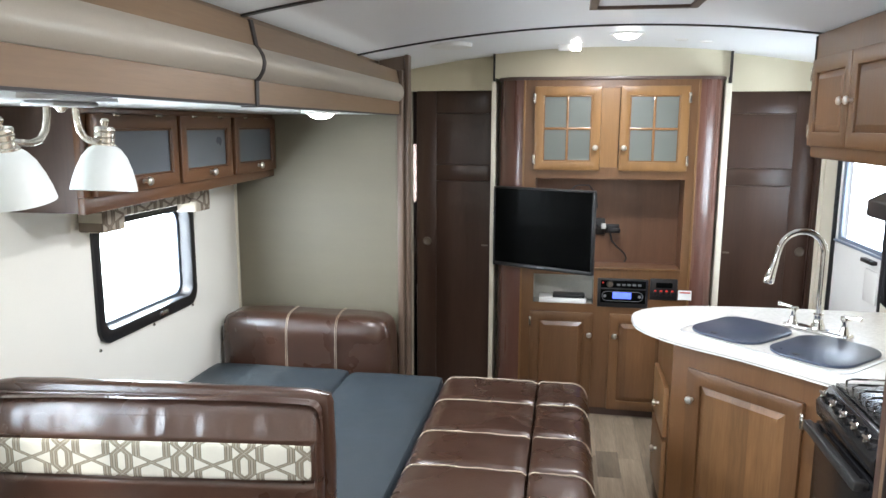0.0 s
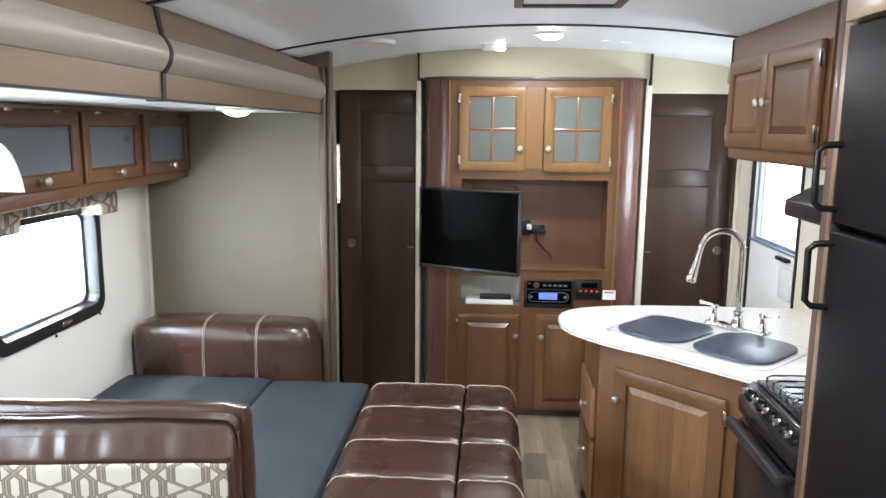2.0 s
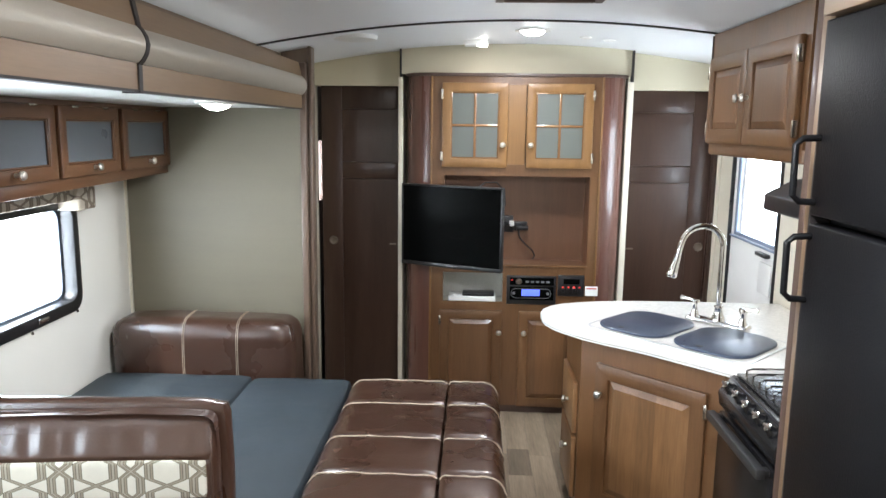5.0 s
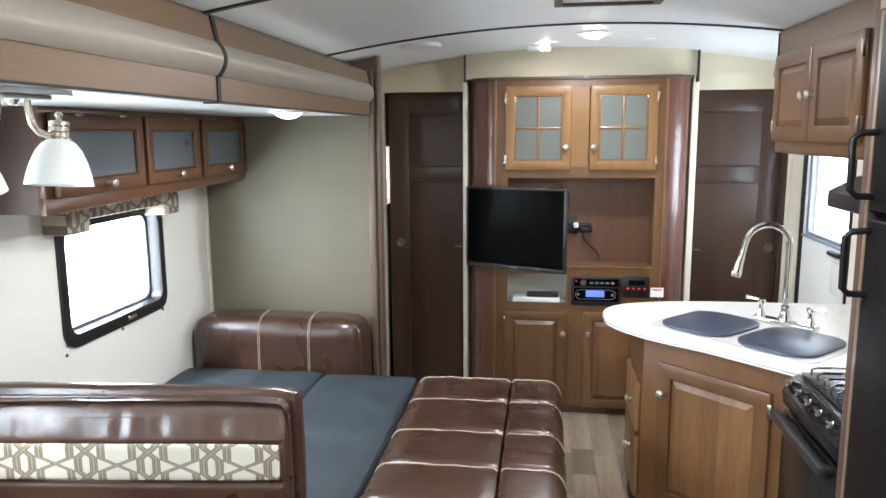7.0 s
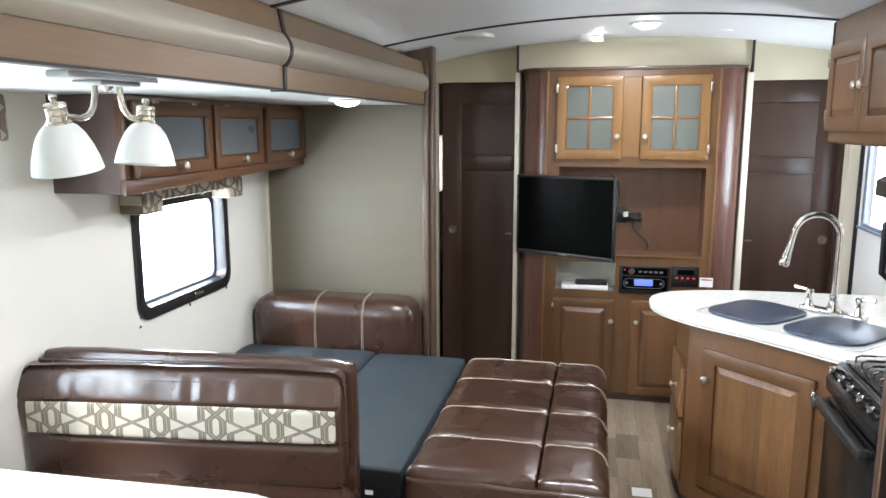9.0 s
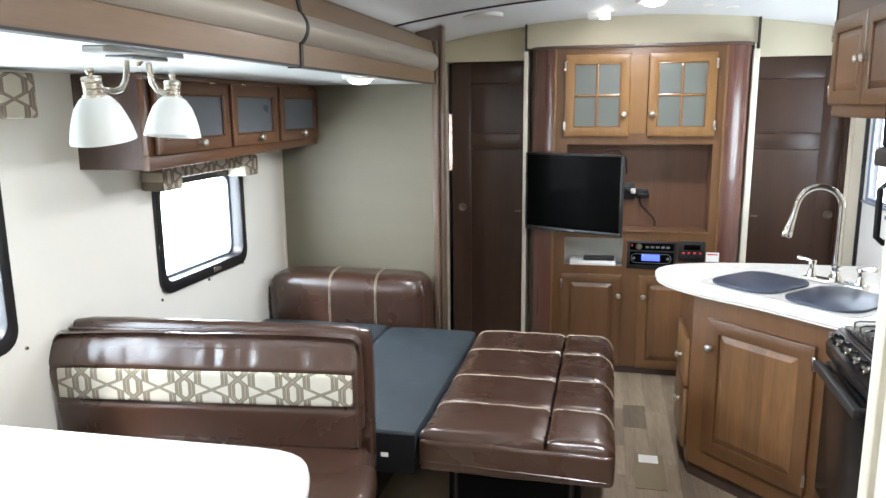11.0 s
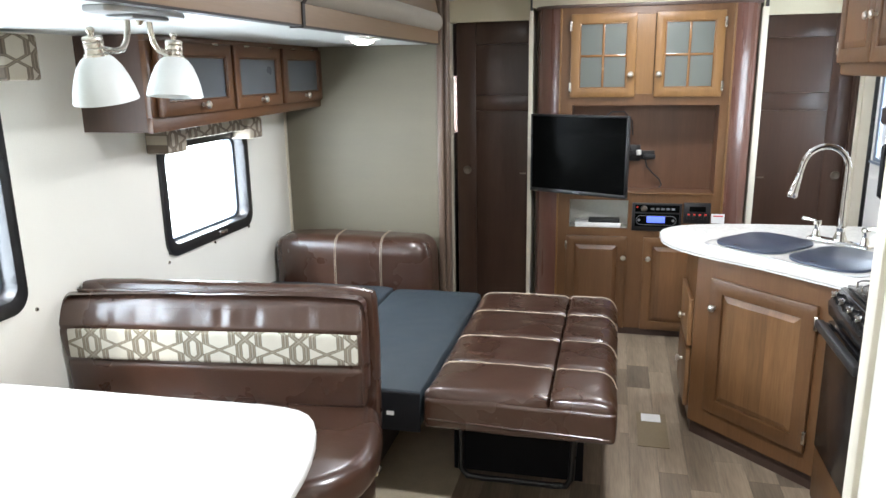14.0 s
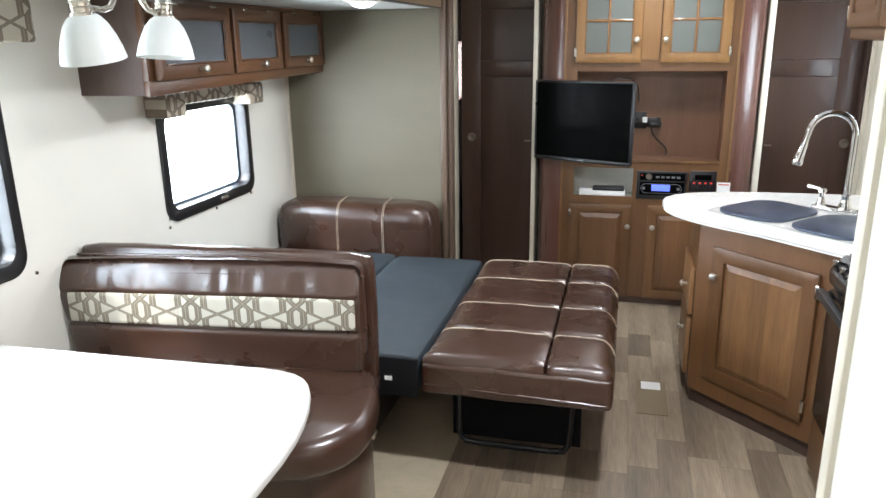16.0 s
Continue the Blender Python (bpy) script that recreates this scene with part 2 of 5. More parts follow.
# pale slot lining with the recess's shade mixed into its grey
M_LINING = mat("shaded_lining", (0.44, 0.43, 0.38), 0.6)
M_PULL = mat("dull_nickel", (0.20, 0.17, 0.14), 0.4, metal=1, var=0.1)
M_HANDLE = mat("dark_grey_handle", (0.018, 0.018, 0.018), 0.42, var=0.1)
M_REVEAL = mat("grey_window_reveal", (0.115, 0.14, 0.175), 0.4, var=0.08)
M_SASH = mat("blue_grey_sash", (0.20, 0.24, 0.31), 0.45, var=0.05)
M_REDBAR = mat("red_print", (0.55, 0.04, 0.03), 0.6)
M_SLIDEFLOOR = mat("beige_vinyl", (0.44, 0.375, 0.265), 0.5, var=0.12, scale=14, fine=160, bump=0.01)
M_GROUND = mat("pale_gravel", (0.45, 0.44, 0.42), 0.9, scale=0.6, fine=30)
M_BAND_CLOTH = trellis("patterned_cloth", (0.53, 0.50, 0.415), (0.23, 0.195, 0.14), (0.085, 0.068, 0.046), 0, 2, 0.190, 0.3, 0.0, 0.165, 0.125, 0.85)
M_VAL_CLOTH = trellis("patterned_valance_cloth", (0.42, 0.37, 0.29), (0.17, 0.13, 0.09), (0.09, 0.07, 0.05), 1, 2, 0.19, 0.0, 0.2, 0.165, 0.125, 0.85)


# ---------------------------------------------------------------- mesh tools
ORIGIN = {}


def thing(name, at, label, category, group="", kind=""):
    ob = new(name)
    ob.location = at
    ob.empty_display_size = 0.05
    ORIGIN[ob] = Vector(at)
    return tagged(ob, label, category, group, kind)


def link(name, bm, material, at=(0, 0, 0), smooth=True):
    """A bmesh in world coordinates as one mesh object whose own origin lies at the given place."""
    bmesh.ops.translate(bm, verts=bm.verts, vec=-Vector(at))
    bmesh.ops.recalc_face_normals(bm, faces=bm.faces)
    me = bpy.data.meshes.new(name)
    bm.to_mesh(me)
    bm.free()
    for p in me.polygons:
        p.use_smooth = smooth
    if smooth:
        me.set_sharp_from_angle(angle=radians(35))
    me.materials.append(material)
    return new(name, me)


def part(name, bm, material, parent, label="", smooth=True, kind=""):
    at = ORIGIN[parent]
    ob = link(name, bm, material, at, smooth)
    ob.parent = parent
    ORIGIN[ob] = at
    return tagged(ob, label, kind=kind)


def solo(name, bm, material, label, category, at=(0, 0, 0), group="", kind="", smooth=True):
    """A thing that is one mesh."""
    ob = link(name, bm, material, at, smooth)
    ob.location = at
    ORIGIN[ob] = Vector(at)
    return tagged(ob, label, category, group, kind)


def bevel(bm, r, seg=2, edges=None):
    if r > 0:
        bmesh.ops.bevel(bm, geom=list(edges or bm.edges), offset=r, segments=seg, profile=0.5, affect="EDGES", clamp_overlap=True)
    return bm


def box(x0, y0, z0, x1, y1, z1, r=0.0, seg=2, bm=None):
    one = bmesh.new()
    bmesh.ops.create_cube(one, size=1.0)
    for v in one.verts:
        v.co = Vector(((x0 + x1) / 2 + v.co.x * (x1 - x0), (y0 + y1) / 2 + v.co.y * (y1 - y0), (z0 + z1) / 2 + v.co.z * (z1 - z0)))
    bevel(one, r, seg)
    return join(bm, one)


def join(bm, one):
    if bm is None:
        return one
    me = bpy.data.meshes.new("tmp")
    one.to_mesh(me)
    one.free()
    bm.from_mesh(me)
    bpy.data.meshes.remove(me)
    return bm


def boxes(*rows, r=0.0):
    bm = None
    for row in rows:
        bm = box(*row, r=r, bm=bm)
    return bm


def prism(outline, z0, z1, r=0.0, seg=3):
    """An upright slab with the given outline."""
    bm = bmesh.new()
    f = bm.faces.new([bm.verts.new((x, y, z0)) for x, y in outline])
    top = bmesh.ops.extrude_face_region(bm, geom=[f])["geom"]
    bmesh.ops.translate(bm, verts=[v for v in top if isinstance(v, bmesh.types.BMVert)], vec=(0, 0, z1 - z0))
    bmesh.ops.recalc_face_normals(bm, faces=bm.faces)
    if r:
        rim = [e for e in bm.edges if abs(e.verts[0].co.z - e.verts[1].co.z) < 1e-6]
        bevel(bm, r, seg, rim)
    return bm


def rounded(w, h, r, seg=6):
    """The outline of a rounded rectangle about the origin."""
    out = []
    for cx, cy, a in ((w / 2 - r, h / 2 - r, 0), (-w / 2 + r, h / 2 - r, 90), (-w / 2 + r, -h / 2 + r, 180), (w / 2 - r, -h / 2 + r, 270)):
        for k in range(seg + 1):
            t = radians(a + 90 * k / seg)
            out.append((cx + r * math.cos(t), cy + r * math.sin(t)))
    return out


def ring(outer, inner, z0, z1):
    """A flat frame between two outlines of as many points."""
    bm = bmesh.new()
    n = len(outer)
    rows = [[bm.verts.new((x, y, z)) for x, y in o] for o, z in ((outer, z0), (inner, z0), (inner, z1), (outer, z1))]
    for a in range(4):
        for k in range(n):
            bm.faces.new((rows[a][k], rows[a][(k + 1) % n], rows[(a + 1) % 4][(k + 1) % n], rows[(a + 1) % 4][k]))
    return bm


def lathe(profile, seg=20, m=None):
    """Turns a profile of (radius, height) about the z axis."""
    bm = bmesh.new()
    rows = [[bm.verts.new((r * math.cos(2 * math.pi * k / seg), r * math.sin(2 * math.pi * k / seg), z)) for k in range(seg)] for r, z in profile]
    for a in range(len(rows) - 1):
        for k in range(seg):
            bm.faces.new((rows[a][k], rows[a][(k + 1) % seg], rows[a + 1][(k + 1) % seg], rows[a + 1][k]))
    for row in (rows[0], rows[-1]):
        if (row[0].co - row[seg // 2].co).length > 1e-5:
            bm.faces.new(row)
    bmesh.ops.remove_doubles(bm, verts=bm.verts, dist=1e-6)
    if m:
        bm.transform(m)
    return bm


def tube(points, r, seg=10, closed=False):
    """A round bar along a line of points."""
    pts = [Vector(p) for p in points]
    bm = bmesh.new()
    rows, side = [], None
    n = len(pts)
    for i, p in enumerate(pts):
        a = pts[i - 1] if (i or closed) else p
        b = pts[(i + 1) % n] if (i < n - 1 or closed) else p
        d = (b - a).normalized()
        if side is None:
            side = d.orthogonal().normalized()
        side = (side - d * side.dot(d)).normalized()
        up = d.cross(side)
        rr = r[i] if isinstance(r, (list, tuple)) else r
        rows.append([bm.verts.new(p + rr * (math.cos(2 * math.pi * k / seg) * side + math.sin(2 * math.pi * k / seg) * up)) for k in range(seg)])
    for i in range(n if closed else n - 1):
        for k in range(seg):
            bm.faces.new((rows[i][k], rows[i][(k + 1) % seg], rows[(i + 1) % n][(k + 1) % seg], rows[(i + 1) % n][k]))
    if not closed:
        bm.faces.new(rows[0])
        bm.faces.new(rows[-1])
    return bm


def arc(cx, cy, r, a0, a1, n=8):
    return [(cx + r * math.cos(radians(a0 + (a1 - a0) * k / n)), cy + r * math.sin(radians(a0 + (a1 - a0) * k / n))) for k in range(n + 1)]


def profile_along_y(prof, y0, y1):
    """Extrudes a closed (x, z) profile along y."""
    bm = bmesh.new()
    a = [bm.verts.new((x, y0, z)) for x, z in prof]
    b = [bm.verts.new((x, y1, z)) for x, z in prof]
    n = len(prof)
    for k in range(n):
        bm.faces.new((a[k], a[(k + 1) % n], b[(k + 1) % n], b[k]))
    bm.faces.new(a)
    bm.faces.new(b)
    return bm


def cushion(x0, y0, z0, x1, y1, z1, r, puff=0.012, cuts=10, wrinkle=0.004, seed=0.0):
    """A soft upholstered block: rounded, swollen in the middle and slightly uneven."""
    bm = box(x0, y0, z0, x1, y1, z1)
    bmesh.ops.subdivide_edges(bm, edges=bm.edges, cuts=cuts, use_grid_fill=True)
    c = Vector(((x0 + x1) / 2, (y0 + y1) / 2, (z0 + z1) / 2))
    h = Vector(((x1 - x0) / 2, (y1 - y0) / 2, (z1 - z0) / 2))
    for v in bm.verts:
        d = v.co - c
        # rounded box: clamp to the inner core and push out by the radius
        core = Vector([max(-(h[k] - r), min(h[k] - r, d[k])) for k in range(3)])
        out = d - core
        if out.length > 1e-6:
            m = max(abs(out.x), abs(out.y), abs(out.z))
            d = core + out.normalized() * min(r, m)
        q = [d[k] / h[k] for k in range(3)]
        swell = puff * (1 - q[0] ** 4) * (1 - q[1] ** 4) if abs(q[2]) > 0.8 else puff * 0.6 * (1 - q[2] ** 2)
        nrm = d.normalized()
        if abs(q[2]) > 0.8:
            nrm = Vector((0, 0, math.copysign(1, q[2])))
        d += nrm * swell + nrm * wrinkle * noise.noise(Vector((d.x * 7 + seed, d.y * 7, d.z * 7)))
        v.co = c + d
    return bm


FACE = {"-y": 0, "+x": 90, "-x": -90, "diag": -45}


def at_face(face, x, y, z):
    return pose(x, y, z, 0, 0, FACE[face])


def knob(door, m, material=None):
    prof = [(0.0, 0.0), (0.009, 0.0), (0.0065, 0.010), (0.008, 0.014), (0.0155, 0.018), (0.0168, 0.023), (0.013, 0.029), (0.0, 0.032)]
    part("knob", lathe(prof, 14, m @ pose(0, 0, 0, 90)), material or M_KNOB, door, "small round polished nickel knob")


def cabinet_door(owner, m, w, h, wood_mat, knob_at=None, hinges=None, pane=None, grid=False, stile=0.055, panel_mat=None, pane_label="", flap=False):
    """A framed door, its lower left front corner at the local origin, facing local -y."""
    t = 0.02
    o = ((0, 0), (w, 0), (w, h), (0, h))
    i = ((stile, stile), (w - stile, stile), (w - stile, h - stile), (stile, h - stile))
    bm = bevel(ring(o, i, 0, t), 0.004, 2)
    bm.transform(m @ Matrix(((1, 0, 0, 0), (0, 0, 1, 0), (0, 1, 0, 0), (0, 0, 0, 1))))
    door = part("door", bm, wood_mat, owner)
    if pane:
        if grid:
            bar = boxes((w / 2 - 0.008, 0.003, stile, w / 2 + 0.008, 0.017, h - stile), (stile, 0.004, h / 2 - 0.008, w - stile, 0.016, h / 2 + 0.008), r=0.0055)
            bar.transform(m)
            part("glazing_bar", bar, M_LACQUER, door)
            cells = [(stile, w / 2 - 0.008), (w / 2 + 0.008, w - stile)]
            rows = [(stile, h / 2 - 0.008), (h / 2 + 0.008, h - stile)]
        else:
            cells, rows = [(stile, w - stile)], [(stile, h - stile)]
        for a, b in cells:
            for c, d in rows:
                p = box(a - 0.002, 0.011, c - 0.002, b + 0.002, 0.014, d + 0.002)
                p.transform(m)
                part("pane", p, pane, door, pane_label)
        # beading round the glass
        q = 0.007
        bead = boxes((stile, 0.003, stile, stile + q, 0.0105, h - stile), (w - stile - q, 0.003, stile, w - stile, 0.0105, h - stile), (stile + q, 0.003, stile, w - stile - q, 0.0105, stile + q), (stile + q, 0.003, h - stile - q, w - stile - q, 0.0105, h - stile), r=0.003)
        bead.transform(m)
        part("bead", bead, M_LACQUER if grid else wood_mat, door)
    else:
        i = 0.028
        p = bmesh.new()
        lo = [p.verts.new(v) for v in ((stile, 0.013, stile), (w - stile, 0.013, stile), (w - stile, 0.013, h - stile), (stile, 0.013, h - stile))]
        s = stile + i
        hi = [p.verts.new(v) for v in ((s, 0.002, s), (w - s, 0.002, s), (w - s, 0.002, h - s), (s, 0.002, h - s))]
        for k in range(4):
            p.faces.new((lo[k], lo[(k + 1) % 4], hi[(k + 1) % 4], hi[k]))
        p.faces.new(hi)
        back = box(stile - 0.002, 0.0135, stile - 0.002, w - stile + 0.002, 0.018, h - stile + 0.002, bm=p)
        back.transform(m)
        part("raised_panel", back, panel_mat or wood_mat, door, smooth=False)
    if knob_at:
        knob(door, m @ pose(knob_at[0], 0, knob_at[1]))
    for hx, hz in hinges or ():
        b = boxes((hx - 0.022, -0.003, hz - 0.004, hx + 0.022, 0.008, hz + 0.006), r=0.002) if flap else boxes((hx - 0.007, -0.004, hz - 0.028, hx + 0.007, 0.012, hz + 0.028), r=0.002)
        b.transform(m)
        part("hinge", b, M_NICKEL, door, "small nickel hinge")
    return door

# ---------------------------------------------------------------- the setting
def crown(x):
    """Height of the bowed ceiling."""
    return 2.19 - 0.076 * (x - 0.075) ** 2


def wall(name, bm, material, label=""):
    return solo(name, bm, material, label, "wall", kind="structure", smooth=False)


def arched(name, y0, y1, x0, x1, z0, material, label="", over=0.0):
    """A wall across the coach whose top follows the ceiling."""
    n = 16
    bm = bmesh.new()
    xs = [x0 + (x1 - x0) * k / n for k in range(n + 1)]
    prof = [(x0, z0)] + [(x1, z0)] + [(x, crown(x) + over) for x in reversed(xs)]
    a = [bm.verts.new((x, y0, z)) for x, z in prof]
    b = [bm.verts.new((x, y1, z)) for x, z in prof]
    k = len(prof)
    for i in range(k):
        bm.faces.new((a[i], a[(i + 1) % k], b[(i + 1) % k], b[i]))
    bm.faces.new(a)
    bm.faces.new(b)
    return wall(name, bm, material, label)


# ground outside and floor
gm = bmesh.new()
bmesh.ops.create_grid(gm, x_segments=8, y_segments=8, size=1500)
bmesh.ops.translate(gm, verts=gm.verts, vec=(0, 0, -0.85))
solo("ground", gm, M_GROUND, "pale gravel yard outside the coach", "ground", kind="structure")
FLOOR = solo("floor", boxes((-1.21, -2.6, -0.06, 1.36, 6.4, -0.004), (-2.02, -0.27, -0.06, -1.2105, 3.54, -0.004)), mat("floor_joint", (0.12, 0.10, 0.08), 0.6), "grey-brown wood-look vinyl plank floor", "floor", kind="structure", smooth=False)

# ceiling, bowed, with two dark joint strips
nseg = 28
xs = [-1.25 + 2.6 * k / nseg for k in range(nseg + 1)]
low = [(x, crown(x)) for x in xs]
cb = profile_along_y(low + [(1.35, 2.32), (-1.25, 2.32)], -2.6, 6.4)
tagged(link("ceiling", cb, M_CEIL), "smooth white bowed ceiling", "ceiling", kind="structure")
for y in (1.90, 3.17):
    tagged(link("trim", profile_along_y([(x, crown(x) - 0.007) for x in xs] + [(x, crown(x) - 0.0005) for x in reversed(xs)], y - 0.011, y + 0.011), M_GAP),
           "thin dark ceiling joint strip", "trim", kind="structure")

# wall across the end of the coach: raised middle panel and two door openings
arched("wall_front_middle", 4.12, 4.34, -0.597, 0.730, 2.016, M_CREAM, "cream wallpaper above the cabinet", 0.02)
arched("wall_front_left", 4.215, 4.34, -1.25, -0.599, 1.952, M_CREAM, "cream wallpaper above the door", 0.02)
arched("wall_front_right", 4.215, 4.34, 0.732, 1.35, 1.942, M_CREAM, "cream wallpaper above the door", 0.02)
wall("wall_front_core", boxes((-0.597, 4.30, 0, 0.730, 4.34, 2.014)), M_CREAM)
solo("trim", boxes((-0.604, 4.09, 2.0, -0.594, 4.14, 2.16)), M_GAP, "dark edge strip beside the cream panel", "trim", kind="structure")
solo("trim", boxes((0.727, 4.09, 1.98, 0.737, 4.14, 2.155)), M_GAP, "dark edge strip beside the cream panel", "trim", kind="structure")
solo("door_jamb_left", boxes((-0.612, 4.10, 0, -0.585, 4.30, 1.998), r=0.003), M_JAMB, "cream upright door trim", "trim", kind="structure")
solo("door_jamb_right", boxes((0.708, 4.10, 0, 0.742, 4.30, 1.98), r=0.003), M_JAMB, "cream upright door trim", "trim", kind="structure")
solo("door_jamb_outer", boxes((1.256, 4.20, 0, 1.276, 4.30, 1.94), r=0.003), M_DARK, "dark wooden door jamb", "trim", kind="structure")
solo("trim", boxes((1.277, 4.195, 0, 1.2995, 4.30, 1.94), r=0.003), M_JAMB, "cream upright trim beside the door jamb", "trim", kind="structure")
solo("door_jamb_slide", boxes((-1.158, 4.20, 0, -1.128, 4.30, 1.95), r=0.003), M_JAMB, "cream upright door trim", "trim", kind="structure")

# coach side walls
wall("wall_left_front", boxes((-1.21, 3.56, 0, -1.15, 4.22, 2.12)), M_CREAM)
wall("wall_left_over", boxes((-1.21, -0.25, 2.0, -1.16, 3.56, 2.13)), M_TRIM)
wall("wall_left_back", boxes((-1.21, -2.6, 0, -1.15, -0.25, 2.13)), M_WHITEWALL)
wall("wall_back", boxes((-1.25, -2.6, 0, 1.36, -2.5, 2.3)), M_WHITEWALL)
# right wall with the entry door's opening
DY0, DY1 = 3.31, 4.00
wall("wall_right_front", boxes((1.30, DY1, 0, 1.36, 4.30, 2.16)), M_JAMB, "cream wall beside the entry door")
wall("wall_right_rear", boxes((1.30, -2.6, 0, 1.36, DY0, 2.16)), M_JAMB, "cream wall behind the kitchen")
wall("wall_right_over", boxes((1.30, DY0, 1.93, 1.36, DY1, 2.16)), M_JAMB)
# washroom block beside the hall
wall("wall_bath_side", boxes((0.237, -2.5, 0, 0.29, 0.43, 2.21)), M_WHITEWALL, "pale hall wall")
wall("wall_bath_front", boxes((0.29, 0.385, 0, 1.30, 0.43, 2.21)), M_WHITEWALL)
solo("trim", boxes((0.229, 0.405, 0, 0.262, 0.437, 2.19), r=0.004), M_JAMB, "cream corner moulding of the hall wall", "trim", kind="structure")

# bedroom behind the doors
wall("wall_bedroom_left", boxes((-1.21, 4.34, 0, -1.15, 4.40, 2.13), (-1.21, 4.50, 0, -1.15, 6.4, 2.13), (-1.21, 4.40, 0, -1.15, 4.50, 1.24), (-1.21, 4.40, 1.62, -1.15, 4.50, 2.13)), M_SIDE)
wall("wall_bedroom_right", boxes((1.30, 4.30, 0, 1.36, 6.4, 2.16)), M_CREAM)
wall("wall_bedroom_end", boxes((-1.25, 6.3, 0, 1.36, 6.4, 2.3)), M_SIDE)
solo("bed", box(-1.14, 4.40, 0.0, 0.9, 6.2, 0.72, 0.05, 3), M_PAPER, "cream covered bed beyond the sliding door", "bed", (0, 5.4, 0))

# slide-out room
SX, SY0, SY1, SZ = -1.968, -0.22, 3.49, 1.797
W1 = (2.238, 2.985, 0.884, 1.378)   # window: y from, y to, z from, z to
W0 = (0.52, 1.42, 0.915, 1.60)


def wall_with_windows():
    y = [SY0, W0[0], W0[1], W1[0], W1[1], SY1]
    z = sorted((0, W0[2], W0[3], W1[2], W1[3], 1.85))
    bm = bmesh.new()
    vs = {(a, c): bm.verts.new((SX, a, c)) for a in y for c in z}
    faces = []
    for a0, a1 in zip(y, y[1:]):
        for c0, c1 in zip(z, z[1:]):
            inside = any(w[0] <= a0 and a1 <= w[1] and w[2] <= c0 and c1 <= w[3] for w in (W0, W1))
            if not inside:
                faces.append(bm.faces.new((vs[a0, c0], vs[a1, c0], vs[a1, c1], vs[a0, c1])))
    back = bmesh.ops.extrude_face_region(bm, geom=faces, use_keep_orig=True)["geom"]
    bmesh.ops.translate(bm, verts=[v for v in back if isinstance(v, bmesh.types.BMVert)], vec=(-0.06, 0, 0))
    return bm


wall("wall_slide_back", wall_with_windows(), M_WHITEWALL, "off-white slide-out wall with small screw marks")
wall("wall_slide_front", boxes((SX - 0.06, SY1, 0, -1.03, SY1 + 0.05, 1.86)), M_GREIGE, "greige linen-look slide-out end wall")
wall("wall_slide_rear", boxes((SX - 0.06, SY0 - 0.05, 0, -1.15, SY0, 1.86)), M_WHITEWALL)
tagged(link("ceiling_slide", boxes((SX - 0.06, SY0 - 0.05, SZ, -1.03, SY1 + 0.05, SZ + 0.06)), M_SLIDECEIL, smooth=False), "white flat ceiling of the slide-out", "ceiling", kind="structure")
solo("trim", boxes((SX, SY1 - 0.012, 0.0, SX + 0.012, SY1, SZ)), M_JAMB, "pale corner bead", "trim", kind="structure")
solo("floor_slide", boxes((SX, SY0, 0.0035, -0.655, SY1, 0.0085), r=0.002), M_SLIDEFLOOR, "pale beige vinyl floor of the slide-out", "floor", kind="structure")
# posts at the end of the slide-out
solo("slide_post", boxes((-1.035, 3.435, 0, -1.004, 3.535, 2.02), r=0.006), M_POST, "brown wooden upright trim at the slide-out", "trim", kind="structure")
solo("slide_post", boxes((-1.001, 3.47, 0, -0.980, 3.545, 2.10), r=0.006), M_POST, "brown wooden upright trim at the slide-out", "trim", kind="structure")
solo("trim", boxes((-1.15, 3.536, 0, -1.002, 3.56, 2.10)), M_POST, "", "trim", kind="structure")

# ---------------------------------------------------------------- fascia of the slide-out
FX = -1.02


def fascia(y0, y1, dx, label):
    root = thing("fascia", (FX, y0, 1.797), label, "fascia", "slide-out fascia")
    x = FX + dx
    part("lower_board", profile_along_y([(x - 0.03, 1.797), (x, 1.797), (x, 1.862), (x - 0.03, 1.862)], y0, y1), M_TRIM, root)
    part("edge_strip", profile_along_y([(x - 0.03, 1.791), (x + 0.002, 1.791), (x + 0.002, 1.7968), (x - 0.03, 1.7968)], y0, y1), M_GAP, root, "dark lower edge")
    mid = [(x + 0.004 + 0.022 * math.sin(math.pi * k / 12) ** 0.8, 1.8625 + 0.0885 * k / 12) for k in range(13)]
    part("rounded_band", profile_along_y([(x - 0.03, 1.8625)] + mid + [(x - 0.03, 1.951)], y0, y1), M_BAND, root, "satin taupe rounded band")
    part("upper_board", profile_along_y([(x - 0.03, 1.9515), (x + 0.002, 1.9515), (x - 0.012, 2.018), (x - 0.04, 2.018)], y0, y1), M_TRIM, root)
    return root


fascia(-0.2, 1.628, 0.012, "brown wooden slide-out fascia with a satin taupe band")
fascia(1.648, 3.43, 0.0, "brown wooden slide-out fascia with a satin taupe band")
jx = FX + 0.016
solo("fascia_joint_strip", profile_along_y([(jx - 0.045, 1.788), (jx, 1.788), (jx + 0.001, 1.858), (jx + 0.010, 1.868), (jx + 0.020, 1.885), (jx + 0.025, 1.907), (jx + 0.020, 1.928), (jx + 0.010, 1.945), (jx + 0.003, 1.953), (jx - 0.010, 2.020), (jx - 0.045, 2.020)], 1.628, 1.648),
     M_GAP, "dark strip over the joint of the fascia", "trim", (jx, 1.64, 1.79), kind="structure")

